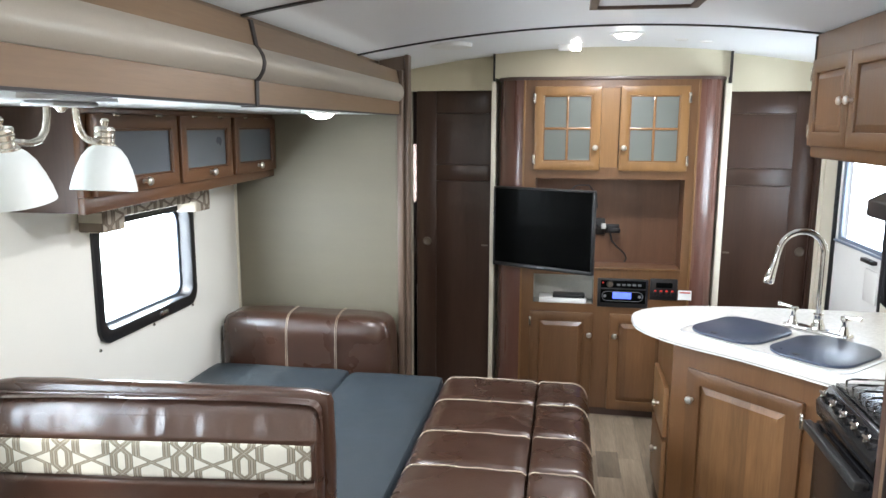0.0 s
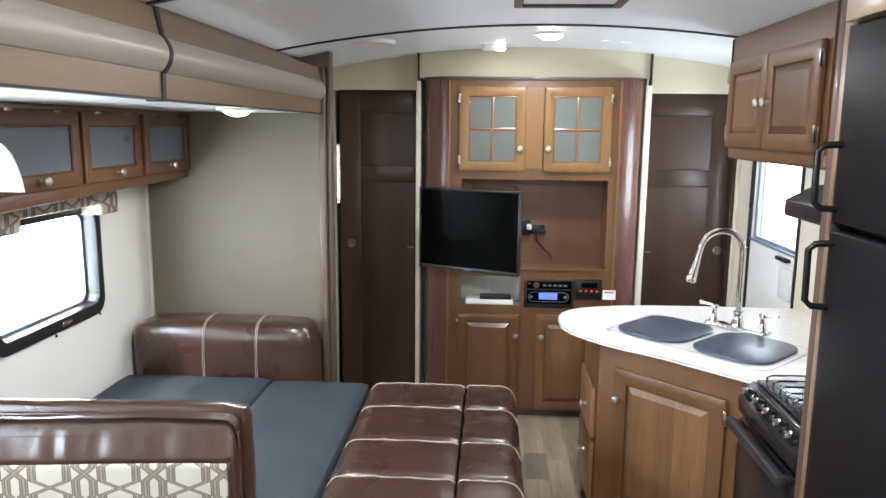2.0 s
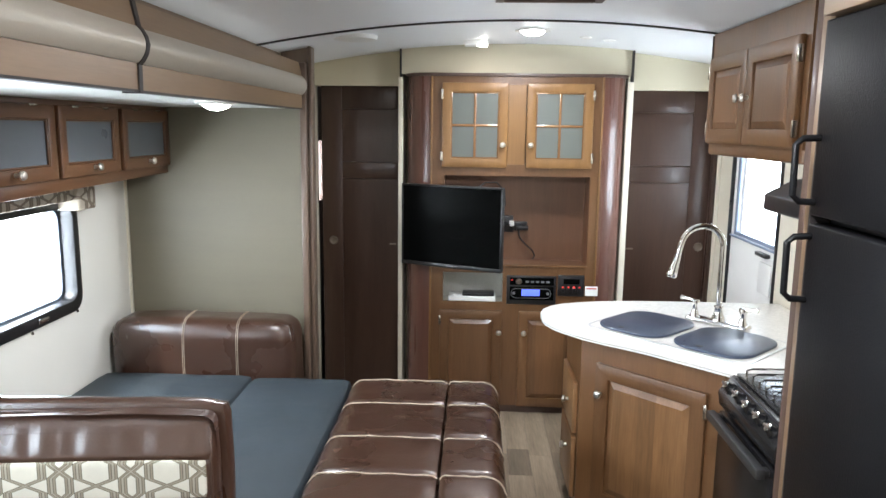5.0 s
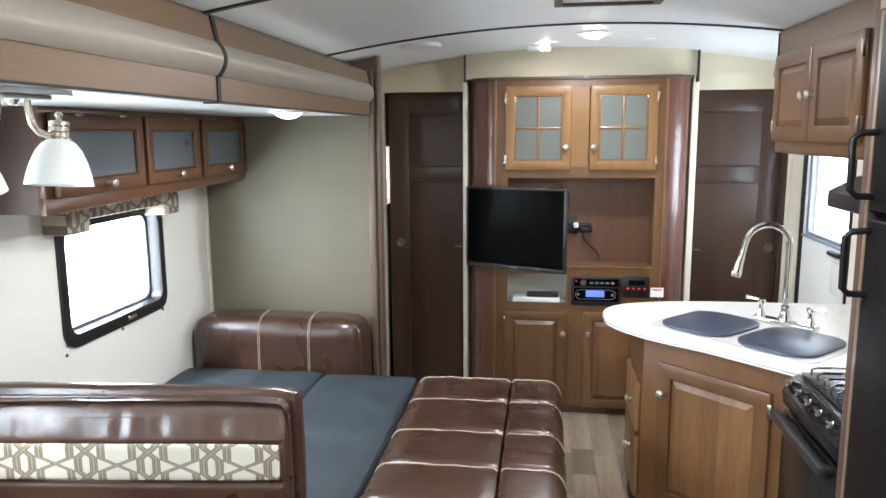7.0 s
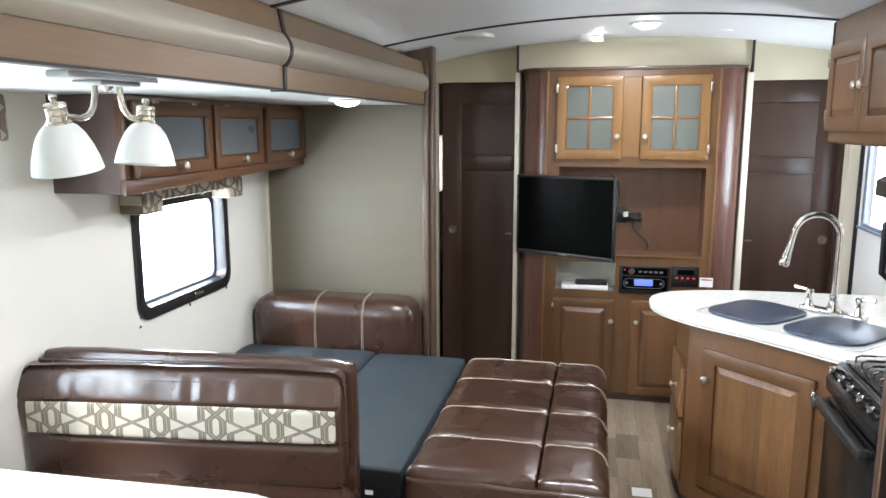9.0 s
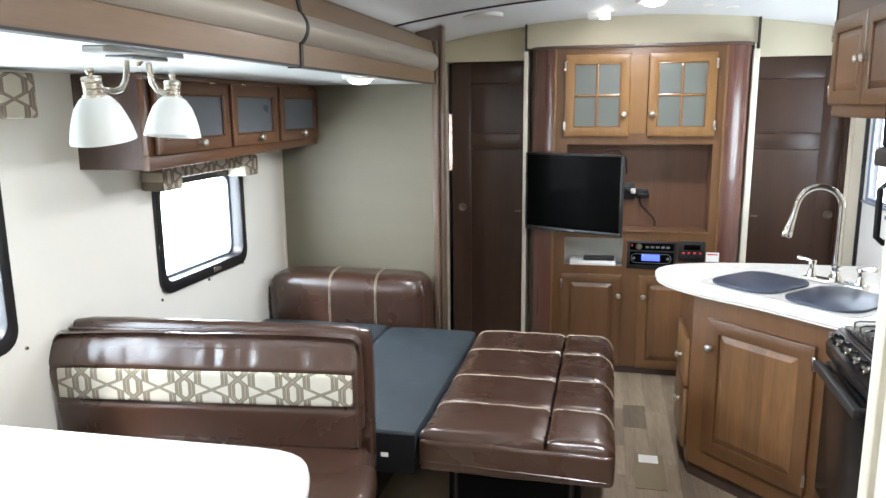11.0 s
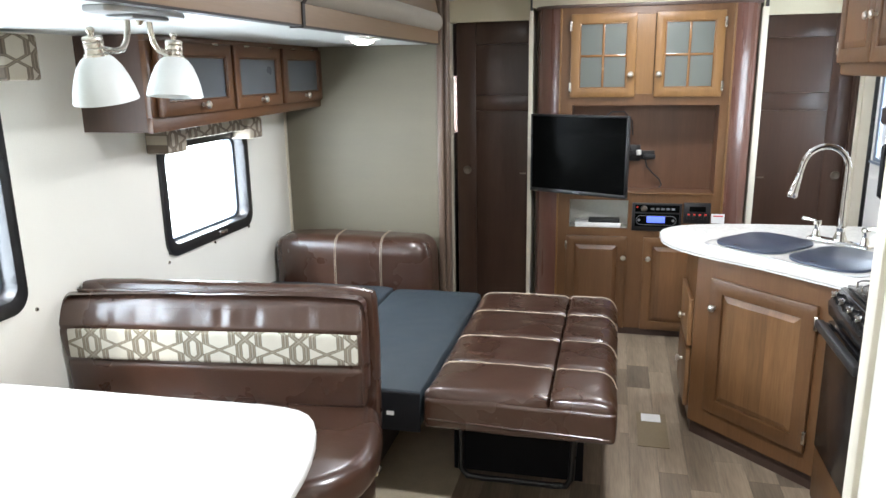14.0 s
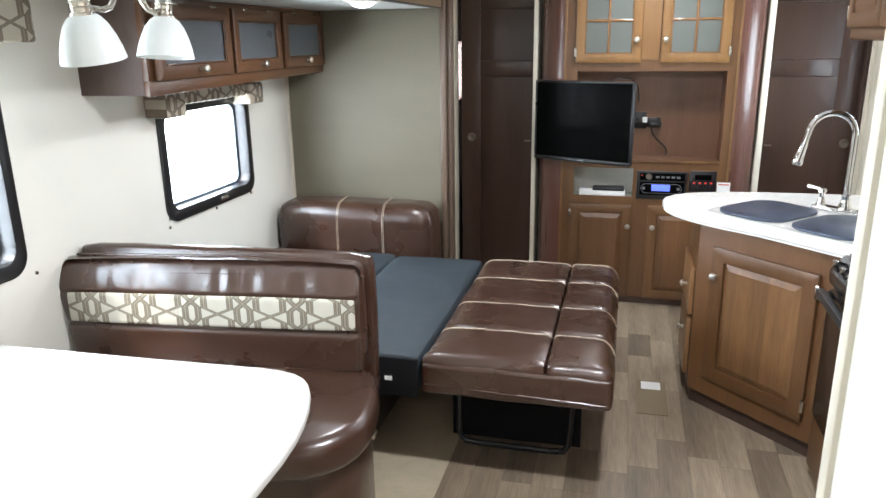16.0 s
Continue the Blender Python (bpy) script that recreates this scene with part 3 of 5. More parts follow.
# ---------------------------------------------------------------- windows
def window(name, w):
    y0, y1, z0, z1 = w
    root = thing(name, (SX, (y0 + y1) / 2, z0), "black-framed slide-out window with rounded corners, daylight outside", "window", kind="structure")
    wd, ht = y1 - y0, z1 - z0
    m = Matrix.Translation((SX, (y0 + y1) / 2, (z0 + z1) / 2)) @ Matrix(((0, 0, 1, 0), (1, 0, 0, 0), (0, 1, 0, 0), (0, 0, 0, 1)))
    outer, inner = rounded(wd + 0.03, ht + 0.03, 0.075, 8), rounded(wd - 0.055, ht - 0.075, 0.05, 8)
    b = ring(outer, inner, -0.05, 0.014)
    bevel(b, 0.004, 2, [e for e in b.edges if e.calc_face_angle(0) > 0.6])
    b.transform(m)
    part("window_frame", b, M_BLACK, root, "glossy black rounded frame")
    b = ring(rounded(wd - 0.04, ht - 0.06, 0.055, 8), rounded(wd - 0.075, ht - 0.095, 0.05, 8), -0.098, -0.0505)
    b.transform(m)
    part("reveal", b, M_REVEAL, root, "grey inner lining of the window")
    g = prism(rounded(wd - 0.076, ht - 0.096, 0.05, 8), -0.094, -0.090)
    g.transform(m)
    gl = part("pane", g, M_GLASS, root)
    gl.visible_shadow = False
    lat = boxes((SX + 0.012, (y0 + y1) / 2 + 0.03, z0 + 0.002, SX + 0.022, (y0 + y1) / 2 + 0.10, z0 + 0.022), r=0.003)
    part("latch", lat, M_CHROME, root, "small bright latch")
    return root


window("window_1", W1)
window("window_2", W0)


def valance(y0, y1, z0, z1, wing):
    root = thing("window_valance", (SX, (y0 + y1) / 2, z0), "padded window valance in brown and beige trellis cloth", "valance", "window valances")
    part("board", box(SX + 0.001, y0 + 0.13, z0 + 0.035, SX + 0.085, y1 - 0.13, z1, 0.012), M_VAL_CLOTH, root)
    for a, b in ((y0, y0 + 0.14), (y1 - 0.14, y1)):
        part("wing", box(SX + 0.001, a, z0 - wing, SX + 0.11, b, z1, 0.010, 3), M_VAL_CLOTH, root)
    return root


valance(2.155, 2.99, 1.345, 1.438, 0.008)
valance(0.38, 1.522, 1.655, 1.785, 0.01)
for y, z in ((2.235, 0.853), (2.965, 0.862), (1.47, 0.888), (2.62, 0.855)):
    solo("screw_cap", lathe([(0.0, 0.0), (0.008, 0.0), (0.006, 0.004), (0.0, 0.005)], 10, pose(SX, y, z, 0, 90)), M_NICKEL, "small round screw cap on the slide-out wall", "screw cap", (SX, y, z), "wall screw caps")

# ---------------------------------------------------------------- overhead cabinet in the slide-out
OX = -1.735
oh = thing("overhead_cabinet", (SX, 2.65, 1.45), "brown wooden overhead cabinet with three smoked-glass flap doors", "cabinet")
part("body", boxes((SX, 1.812, 1.470, OX - 0.02, SY1, SZ - 0.002)), M_SIDE, oh, "dark brown side panel")
part("face_frame", boxes((OX - 0.0195, 1.810, 1.467, OX, SY1, 1.507), (OX - 0.0195, 1.810, 1.774, OX, SY1, SZ - 0.001), (OX - 0.0195, 1.810, 1.507, OX, 1.87, 1.774),
                        (OX - 0.0195, 2.40, 1.507, OX, 2.45, 1.774), (OX - 0.0195, 2.91, 1.507, OX, 2.97, 1.774), (OX - 0.0195, 3.45, 1.507, OX, SY1, 1.774), r=0.002), M_CABY, oh)
for y0, y1 in ((1.845, 2.412), (2.437, 2.925), (2.962, 3.474)):
    cabinet_door(oh, at_face("+x", OX + 0.021, y0, 1.507), y1 - y0, 0.268, M_CABY, knob_at=((y1 - y0) * 0.51, 0.032), hinges=(((y1 - y0) * 0.25, 0.264), ((y1 - y0) * 0.75, 0.264)), pane=M_SMOKE, pane_label="smoked grey glass", stile=0.05, flap=True)
# the cabinet is a little deeper and lower at its near end
for ob in oh.children_recursive:
    for v in ob.data.vertices:
        near = max(0.0, (0.84 - v.co.y) / 1.68)
        v.co.x += (0.030 * near + 0.030 * near ** 2) * min(1.2, v.co.x / 0.25)
        if v.co.z < 0.03:
            v.co.z -= 0.014 * near

# ---------------------------------------------------------------- lamps and ceiling fittings
def puck(x, y, z, r, label):
    root = thing("ceiling_light", (x, y, z), label, "ceiling light", "round ceiling lights")
    part("rim", lathe([(r * 0.80, -0.008), (r * 0.9, -0.011), (r * 1.15, -0.008), (r * 1.2, 0.012), (r * 0.80, 0.012)], 28, pose(x, y, z)), M_WHITE, root)
    part("lens", lathe([(0.0, -0.031), (r * 0.35, -0.028), (r * 0.62, -0.021), (r * 0.80, -0.009), (r * 0.80, -0.004), (0.0, -0.004)], 28, pose(x, y, z)), M_LIT, root, "bright lit lens")
    return root


puck(0.11, 3.50, crown(0.11), 0.075, "round white ceiling light, lit")
puck(-1.10, 2.44, SZ - 0.004, 0.064, "round white light under the slide-out ceiling, lit")
# assumed fittings for the two added fill lamps, out of view
puck(0.08, 1.10, crown(0.08), 0.075, "round white ceiling light, lit")
puck(-0.3, -1.1, crown(-0.3), 0.075, "round white ceiling light, lit")
det = thing("gas_alarm", (-0.15, 3.93, crown(-0.15)), "small white alarm box on the ceiling", "alarm")
part("case", box(-0.23, 3.88, crown(-0.15) - 0.03, -0.10, 3.99, crown(-0.15) + 0.002, 0.008, 3), M_WHITE, det)
part("button", box(-0.155, 3.873, crown(-0.15) - 0.034, -0.105, 3.93, crown(-0.15) - 0.029, 0.003), M_LIT, det, "lit white square")
sm = thing("speaker_grille", (-0.75, 3.40, crown(-0.75)), "flat round white speaker on the ceiling", "speaker")
part("rim", lathe([(0.085, -0.018), (0.105, -0.014), (0.11, 0.004), (0.085, 0.004)], 28, pose(-0.75, 3.40, crown(-0.75))), M_WHITE, sm)
part("grille", lathe([(0.0, -0.016), (0.084, -0.012), (0.084, 0.0), (0.0, 0.0)], 28, pose(-0.75, 3.40, crown(-0.75))), M_CEIL, sm)
for x, y in ((0.40, 3.72), (0.53, 3.76)):
    solo("ceiling_button", lathe([(0.0, -0.007), (0.03, -0.006), (0.036, 0.002), (0.0, 0.002)], 20, pose(x, y, crown(x))), M_PAPER, "small flat white cap on the ceiling", "ceiling cap", (x, y, crown(x)), "ceiling caps")
av = thing("ceiling_vent", (0.09, 2.35, 2.18), "square ceiling vent with a brown edge", "vent")
part("frame", boxes((-0.10, 2.08, 2.155, -0.07, 2.52, 2.186), (0.25, 2.08, 2.155, 0.28, 2.52, 2.186), (-0.07, 2.08, 2.155, 0.25, 2.11, 2.186), (-0.07, 2.49, 2.155, 0.25, 2.52, 2.186), r=0.003), M_SIDE, av, "brown wooden frame")
part("cover", boxes((-0.07, 2.11, 2.165, 0.25, 2.49, 2.183)), M_CEIL, av)

# two-arm lamp over the dinette
lx, ly = -1.115, 0.985
dl = thing("two_arm_lamp", (lx, ly, SZ), "brushed nickel two-arm ceiling lamp with white bell glass shades", "lamp")
plate = [(lx + a, ly + b) for a, b in ((-0.048, -0.105), (-0.025, -0.145), (0.025, -0.145), (0.048, -0.105), (0.048, 0.105), (0.025, 0.145), (-0.025, 0.145), (-0.048, 0.105))]
part("base_plate", prism(plate, SZ - 0.014, SZ, 0.004, 2), M_SATIN, dl, "eight-sided satin nickel ceiling plate")
part("canopy", box(lx - 0.036, ly - 0.066, SZ - 0.024, lx + 0.036, ly + 0.066, SZ - 0.0142, 0.005, 3), M_SATIN, dl)
part("boss", lathe([(0.0, -0.036), (0.006, -0.034), (0.010, -0.028), (0.018, -0.018), (0.0, -0.018)], 18, pose(lx, ly, SZ)), M_NICKEL, dl)
for s, tilt, reach in ((-1, 10, 0.158), (1, -7, 0.128)):
    pts = [(lx, ly + s * 0.040, SZ - 0.022), (lx, ly + s * 0.041, SZ - 0.044), (lx, ly + s * 0.048, SZ - 0.068), (lx, ly + s * 0.064, SZ - 0.085), (lx, ly + s * 0.088, SZ - 0.091), (lx, ly + s * (reach - 0.024), SZ - 0.088), (lx, ly + s * (reach - 0.002), SZ - 0.084)]
    arm = part("arm", tube(pts, 0.0065, 10), M_NICKEL, dl)
    m = pose(lx, ly + s * reach, SZ - 0.066, tilt)
    part("socket", lathe([(0.0, 0.022), (0.006, 0.021), (0.0085, 0.015), (0.006, 0.008), (0.006, 0.004), (0.018, 0.003), (0.020, 0.000), (0.020, -0.006), (0.0185, -0.008), (0.020, -0.010), (0.020, -0.018), (0.0185, -0.020), (0.020, -0.022), (0.020, -0.030), (0.024, -0.033), (0.024, -0.039), (0.0, -0.039)], 18, m), M_NICKEL, arm, "ribbed nickel socket")
    outer = [(0.022, -0.035), (0.032, -0.042), (0.044, -0.058), (0.054, -0.082), (0.061, -0.105), (0.0655, -0.128)]
    inner = [(r - 0.004, z) for r, z in reversed(outer)]
    part("shade", lathe(outer + inner, 28, m), M_SHADE, arm, "white opal bell shade, unlit, with a faint glow added")

# ---------------------------------------------------------------- entertainment cabinet
CY = 4.022
tv_cab = thing("entertainment_cabinet", (0.07, CY, 0), "tall brown wooden cabinet with rounded sides, glass doors and open niche", "cabinet")
NX0, NX1, NZ0, NZ1 = -0.336, 0.505, 0.918, 1.44
part("face_frame", boxes((-0.412, CY, 0.05, NX0, CY + 0.02, 2.0), (NX1, CY, 0.05, 0.557, CY + 0.02, 2.0),
                        (NX0, CY, 1.955, NX1, CY + 0.02, 2.0), (NX0, CY, NZ1, NX1, CY + 0.02, 1.505), 
                        (NX0, CY, 0.868, NX1, CY + 0.02, NZ0), (0.018, CY, 0.05, 0.122, CY + 0.02, 0.868), (NX0, CY, 0.64, 0.018, CY + 0.02, 0.692), (0.122, CY, 0.64, NX1, CY + 0.02, 0.868)), M_CAB, tv_cab, smooth=False)
for nm, row in (("niche_side", (NX0 - 0.012, CY + 0.0205, NZ0, NX0, 4.21, NZ1)), ("niche_side", (NX1, CY + 0.0205, NZ0, NX1 + 0.012, 4.21, NZ1)), ("niche_back", (NX0 - 0.012, 4.21, NZ0 - 0.012, NX1 + 0.012, 4.222, NZ1 + 0.012)),
                ("niche_top", (NX0 - 0.012, CY + 0.0205, NZ1, NX1 + 0.012, 4.21, NZ1 + 0.012)), ("niche_floor", (NX0 - 0.012, CY + 0.0205, NZ0 - 0.012, NX1 + 0.012, 4.21, NZ0))):
    part(nm, box(*row), M_NICHE, tv_cab, smooth=False)
part("center_stile", box(0.025, CY - 0.001, 1.5055, 0.125, CY + 0.02, 1.9545), M_HONEY, tv_cab, smooth=False)
part("niche_lip", boxes((NX0, CY - 0.006, NZ0 - 0.012, NX1, CY + 0.03, NZ0 + 0.002), r=0.003), M_CAB, tv_cab)
part("slot", boxes((NX0, 4.16, 0.68, 0.018, 4.17, 0.87), (NX0, CY + 0.0205, 0.68, 0.018, 4.16, 0.692), (NX0, CY + 0.0205, 0.868, 0.018, 4.16, 0.876), (NX0 - 0.01, CY + 0.0205, 0.68, NX0, 4.17, 0.876), (0.018, CY + 0.0205, 0.68, 0.028, 4.17, 0.876)), M_LINING, tv_cab, "pale lining of the media slot, greyed for its shade", smooth=False)
part("back_board", boxes((-0.412, 4.223, 0.0, 0.557, 4.24, 2.0), (-0.412, CY + 0.021, 1.46, 0.557, 4.22, 1.47)), M_SIDE, tv_cab)
part("plinth", boxes((-0.412, CY + 0.012, 0, 0.557, CY + 0.05, 0.05)), M_SIDE, tv_cab)
for cx, a0, a1, lab in ((-0.412, 270, 180, "left"), (0.557, 270, 360, "right")):
    out = arc(cx, 4.172, 0.15, a0, a1, 14)
    out += [(out[-1][0], 4.25), (cx, 4.25)]
    part("rounded_side", prism(out, 0.0, 2.0), M_COL, tv_cab, "glossy rounded side column")
for x in (-0.412, 0.557):
    part("bead", boxes((x - 0.006, CY - 0.006, 0.05, x + 0.006, CY + 0.006, 2.0), r=0.002), M_HONEY, tv_cab)
lip = [(0.557, CY - 0.012)] + arc(0.557, 4.172, 0.164, 270, 360, 12) + [(0.721, 4.20), (-0.576, 4.20)] + arc(-0.412, 4.172, 0.164, 180, 270, 12)
part("top_lip", prism(lip, 2.0, 2.018, 0.004), M_SIDE, tv_cab)
# glazed doors above, raised-panel doors below
for x0, kx, hx in ((-0.352, 0.348, 0.0), (0.130, 0.024, 0.375)):
    cabinet_door(tv_cab, at_face("-y", x0, CY - 0.021, 1.488), 0.375, 0.475, M_HONEY, knob_at=(kx, 0.13), hinges=((hx, 0.06), (hx, 0.41)), pane=M_FROST, grid=True, pane_label="frosted grey-green glass", stile=0.052)
for x0, w, kx, hx in ((-0.352, 0.37, 0.352, 0.0), (0.118, 0.36, 0.03, 0.36)):
    cabinet_door(tv_cab, at_face("-y", x0, CY - 0.021, 0.05), w, 0.592, M_CAB, knob_at=(kx, 0.463), hinges=((hx, 0.06), (hx, 0.53)), panel_mat=M_STAVE)

# television on its arm
tx0, ty0, tx1, ty1, tz0, tz1 = -0.578, 3.965, -0.008, 3.712, 0.926, 1.394
ang = math.degrees(math.atan2(ty1 - ty0, tx1 - tx0))
tw = math.hypot(tx1 - tx0, ty1 - ty0)
tm = pose(tx0, ty0, tz0, 0, 0, ang)
th = tz1 - tz0
tv = thing("television", ((tx0 + tx1) / 2, (ty0 + ty1) / 2, tz0), "black flat television, switched off, swung out on an arm", "television")


def on_tv(bm):
    bm.transform(tm)
    return bm


part("bezel", on_tv(boxes((0, 0, 0, tw, 0.03, 0.022), (0, 0, th - 0.011, tw, 0.03, th), (0, 0, 0.022, 0.011, 0.03, th - 0.011), (tw - 0.011, 0, 0.022, tw, 0.03, th - 0.011), r=0.003)), M_BLACK, tv)
part("screen", on_tv(boxes((0.010, 0.004, 0.021, tw - 0.010, 0.012, th - 0.010))), M_SCREEN, tv, "dark glossy screen")
part("back_shell", on_tv(box(0.03, 0.0305, 0.03, tw - 0.03, 0.062, th - 0.05, 0.012, 2)), M_BLACK, tv)
part("side_edge", on_tv(box(tw, 0.004, 0.004, tw + 0.0025, 0.028, th - 0.004, 0.001)), M_HANDLE, tv, "thin dark side edge")
part("badge", on_tv(box(tw / 2 - 0.022, -0.0012, 0.007, tw / 2 + 0.022, 0.001, 0.014)), M_BAR, tv, "small grey badge")
part("arm", tube([(-0.25, 3.87, 1.16), (-0.12, 3.99, 1.16), (-0.02, 4.10, 1.15), (0.03, 4.205, 1.14)], 0.016, 8), M_BLACK, tv)
part("bracket", box(-0.01, 4.19, 1.09, 0.08, 4.209, 1.19, 0.004), M_BLACK, tv)
cable = thing("power_outlet", (0.10, 4.208, 1.12), "black wall outlet with plugs and hanging cables in the niche", "outlet")
part("plate", box(0.075, 4.196, 1.10, 0.165, 4.209, 1.155, 0.004), M_BLACK, cable)
part("plug", box(0.055, 4.165, 1.128, 0.085, 4.20, 1.16, 0.006), M_WHITE, cable, "white plug")
part("plug", box(0.10, 4.16, 1.105, 0.17, 4.196, 1.132, 0.006), M_BLACK, cable)
part("cord", tube([(0.11, 4.175, 1.115), (0.12, 4.17, 1.06), (0.155, 4.175, 1.02), (0.20, 4.185, 0.98), (0.215, 4.19, 0.945), (0.20, 4.18, 0.925)], 0.0045, 8), M_BLACK, cable)
part("cord", tube([(0.06, 4.17, 1.14), (0.0, 4.13, 1.13), (-0.06, 4.07, 1.12)], 0.004, 8), M_BLACK, cable)
part("cord", tube([(-0.16, 3.90, 1.36), (-0.10, 3.97, 1.405), (-0.03, 4.06, 1.40), (0.02, 4.16, 1.34), (0.03, 4.2, 1.25)], 0.004, 8), M_BLACK, cable)

# radio, switch panel, notice, media box
rd = thing("radio", (0.187, CY, 0.685), "black car-style radio with a lit blue display", "radio")
part("face", box(0.042, CY - 0.014, 0.684, 0.332, CY + 0.04, 0.856, 0.004), M_BLACK, rd)
part("upper_strip", box(0.06, CY - 0.018, 0.802, 0.318, CY - 0.013, 0.846, 0.002), M_SCREEN, rd)
part("lower_strip", box(0.06, CY - 0.018, 0.712, 0.318, CY - 0.013, 0.792, 0.002), M_SCREEN, rd)
part("display", box(0.130, CY - 0.020, 0.738, 0.236, CY - 0.0165, 0.776, 0.001), M_BLUELCD, rd, "lit blue display")
part("volume_knob", lathe([(0.0, 0.016), (0.016, 0.014), (0.019, 0.0), (0.0, 0.0)], 18, pose(0.112, CY - 0.018, 0.824, 90)), M_PULL, rd, "silver volume knob")
part("indicator", box(0.068, CY - 0.0205, 0.828, 0.076, CY - 0.017, 0.836), M_RED, rd)
for k in range(5):
    part("button", box(0.152 + k * 0.03, CY - 0.021, 0.816, 0.172 + k * 0.03, CY - 0.017, 0.828, 0.001), M_BAR, rd)
for x in (0.084, 0.284):
    part("ring", lathe([(0.004, 0.003), (0.008, 0.002), (0.009, 0.0), (0.004, 0.0)], 14, pose(x, CY - 0.018, 0.752, 90)), M_BAR, rd)
oval = [(x, CY - 0.018, 0.752 + z) for x, z in arc(0.274, 0.0, 0.028, -90, 90, 8) + arc(0.096, 0.0, 0.028, 90, 270, 8)]
part("oval_trim", tube(oval + oval[:1], 0.0016, 6), M_BAR, rd, "dull grey oval trim")
sp = thing("tank_monitor", (0.416, CY, 0.742), "black tank monitor panel with red switches", "tank monitor")
part("plate", box(0.342, CY - 0.012, 0.738, 0.496, CY + 0.02, 0.864, 0.004), M_BLACK, sp)
part("window_strip", box(0.375, CY - 0.015, 0.812, 0.468, CY - 0.0115, 0.842, 0.001), M_SCREEN, sp)
for k in range(4):
    part("switch", box(0.362 + k * 0.032, CY - 0.019, 0.762, 0.382 + k * 0.032, CY - 0.0115, 0.79, 0.002), M_BLACK, sp)
    part("indicator", box(0.366 + k * 0.032, CY - 0.020, 0.79, 0.378 + k * 0.032, CY - 0.0115, 0.797), M_RED, sp)
nt = thing("notice", (0.536, CY - 0.002, 0.745), "small white notice with a red line of print", "notice")
part("card", box(0.502, CY - 0.012, 0.744, 0.576, CY - 0.009, 0.80), M_PAPER, nt)
part("print_bar", box(0.510, CY - 0.0135, 0.784, 0.568, CY - 0.0118, 0.791), M_REDBAR, nt)
mb = thing("paper_pad", (-0.16, 4.08, 0.692), "thick white paper pad in the media slot", "paper pad")
part("pad", box(-0.302, CY + 0.004, 0.6925, -0.022, 4.15, 0.722, 0.004), M_PAPER, mb)
solo("media_player", box(-0.22, CY + 0.01, 0.7225, -0.03, 4.12, 0.742, 0.004), M_BLACK, "flat black player lying on papers", "media player", (-0.12, 4.06, 0.7225))

# ---------------------------------------------------------------- sliding doors
def sliding_door(name, x0, x1, z1, left, right, hole_x, pull_x, label):
    root = thing(name, ((x0 + x1) / 2, 4.27, 0.012), label, "door", kind="structure")
    y = 4.262
    xa, xb = x0 + left, x1 - right
    part("stile", boxes((x0, y, 0.012, xa, y + 0.034, z1), r=0.002), M_DARK, root)
    part("stile", boxes((xb, y, 0.012, x1, y + 0.034, z1), r=0.002), M_DARK, root)
    part("rail", boxes((xa, y, 1.815, xb, y + 0.034, z1), r=0.002), M_DARK, root)
    part("rail", boxes((xa, y, 1.396, xb, y + 0.034, 1.496), r=0.002), M_DARK, root)
    part("panel", boxes((xa, y + 0.006, 1.498, xb, y + 0.03, 1.813)), M_DARK, root)
    part("panel", boxes((xa, y + 0.006, 0.012, xb, y + 0.03, 1.394)), M_DARK, root)
    part("finger_pull", lathe([(0.0, 0.003), (0.018, 0.003), (0.023, 0.006), (0.027, 0.004), (0.028, 0.0), (0.0, 0.0)], 24, pose(hole_x, y, 1.008, 90)), M_PULL, root, "round recessed nickel pull")
    part("catch", boxes((pull_x - 0.02, y - 0.006, 0.985, pull_x + 0.02, y, 0.995), r=0.001), M_PULL, root, "small nickel catch")
    return root


sliding_door("door_1", -1.098, -0.60, 1.955, 0.125, 0.03, -1.032, -0.66, "dark brown panelled sliding door, nearly closed")
sliding_door("door_2", 0.72, 1.275, 1.945, 0.03, 0.135, 1.218, 0.80, "dark brown panelled sliding door, closed")

def ring_x(x0, x1, y0, y1, z0, z1, w):
    """Rectangular frame standing in a plane of constant x."""
    return boxes((x0, y0, z0, x1, y0 + w, z1), (x0, y1 - w, z0, x1, y1, z1), (x0, y0 + w, z0, x1, y1 - w, z0 + w * 0.6), (x0, y0 + w, z1 - w, x1, y1 - w, z1), r=0.003)


# ---------------------------------------------------------------- entry door with its window
ed = thing("entry_door", (1.33, 3.68, 0), "white coach entry door with a large window, closed", "door", kind="structure")
part("frame", boxes((1.294, DY1 - 0.016, 0, 1.345, DY1, 1.93), (1.294, DY0, 0, 1.345, DY0 + 0.026, 1.93), (1.294, DY0 + 0.026, 1.90, 1.345, DY1 - 0.016, 1.93), r=0.004), M_BLACK, ed, "black door frame")
part("leaf", boxes((1.312, DY0 + 0.027, 0.05, 1.345, DY1 - 0.017, 1.135), (1.312, DY0 + 0.027, 1.80, 1.345, DY1 - 0.017, 1.899), (1.312, DY0 + 0.027, 1.135, 1.345, DY0 + 0.05, 1.80), (1.312, DY1 - 0.045, 1.135, 1.345, DY1 - 0.017, 1.80), r=0.003), M_PAPER, ed, "cream inner panel")
part("sash", ring_x(1.316, 1.332, DY0 + 0.05, DY1 - 0.045, 1.135, 1.80, 0.035), M_SASH, ed, "blue-grey window sash")
pn = part("pane", boxes((1.336, DY0 + 0.05, 1.135, 1.341, DY1 - 0.045, 1.80)), M_GLASS, ed)
pn.visible_shadow = False
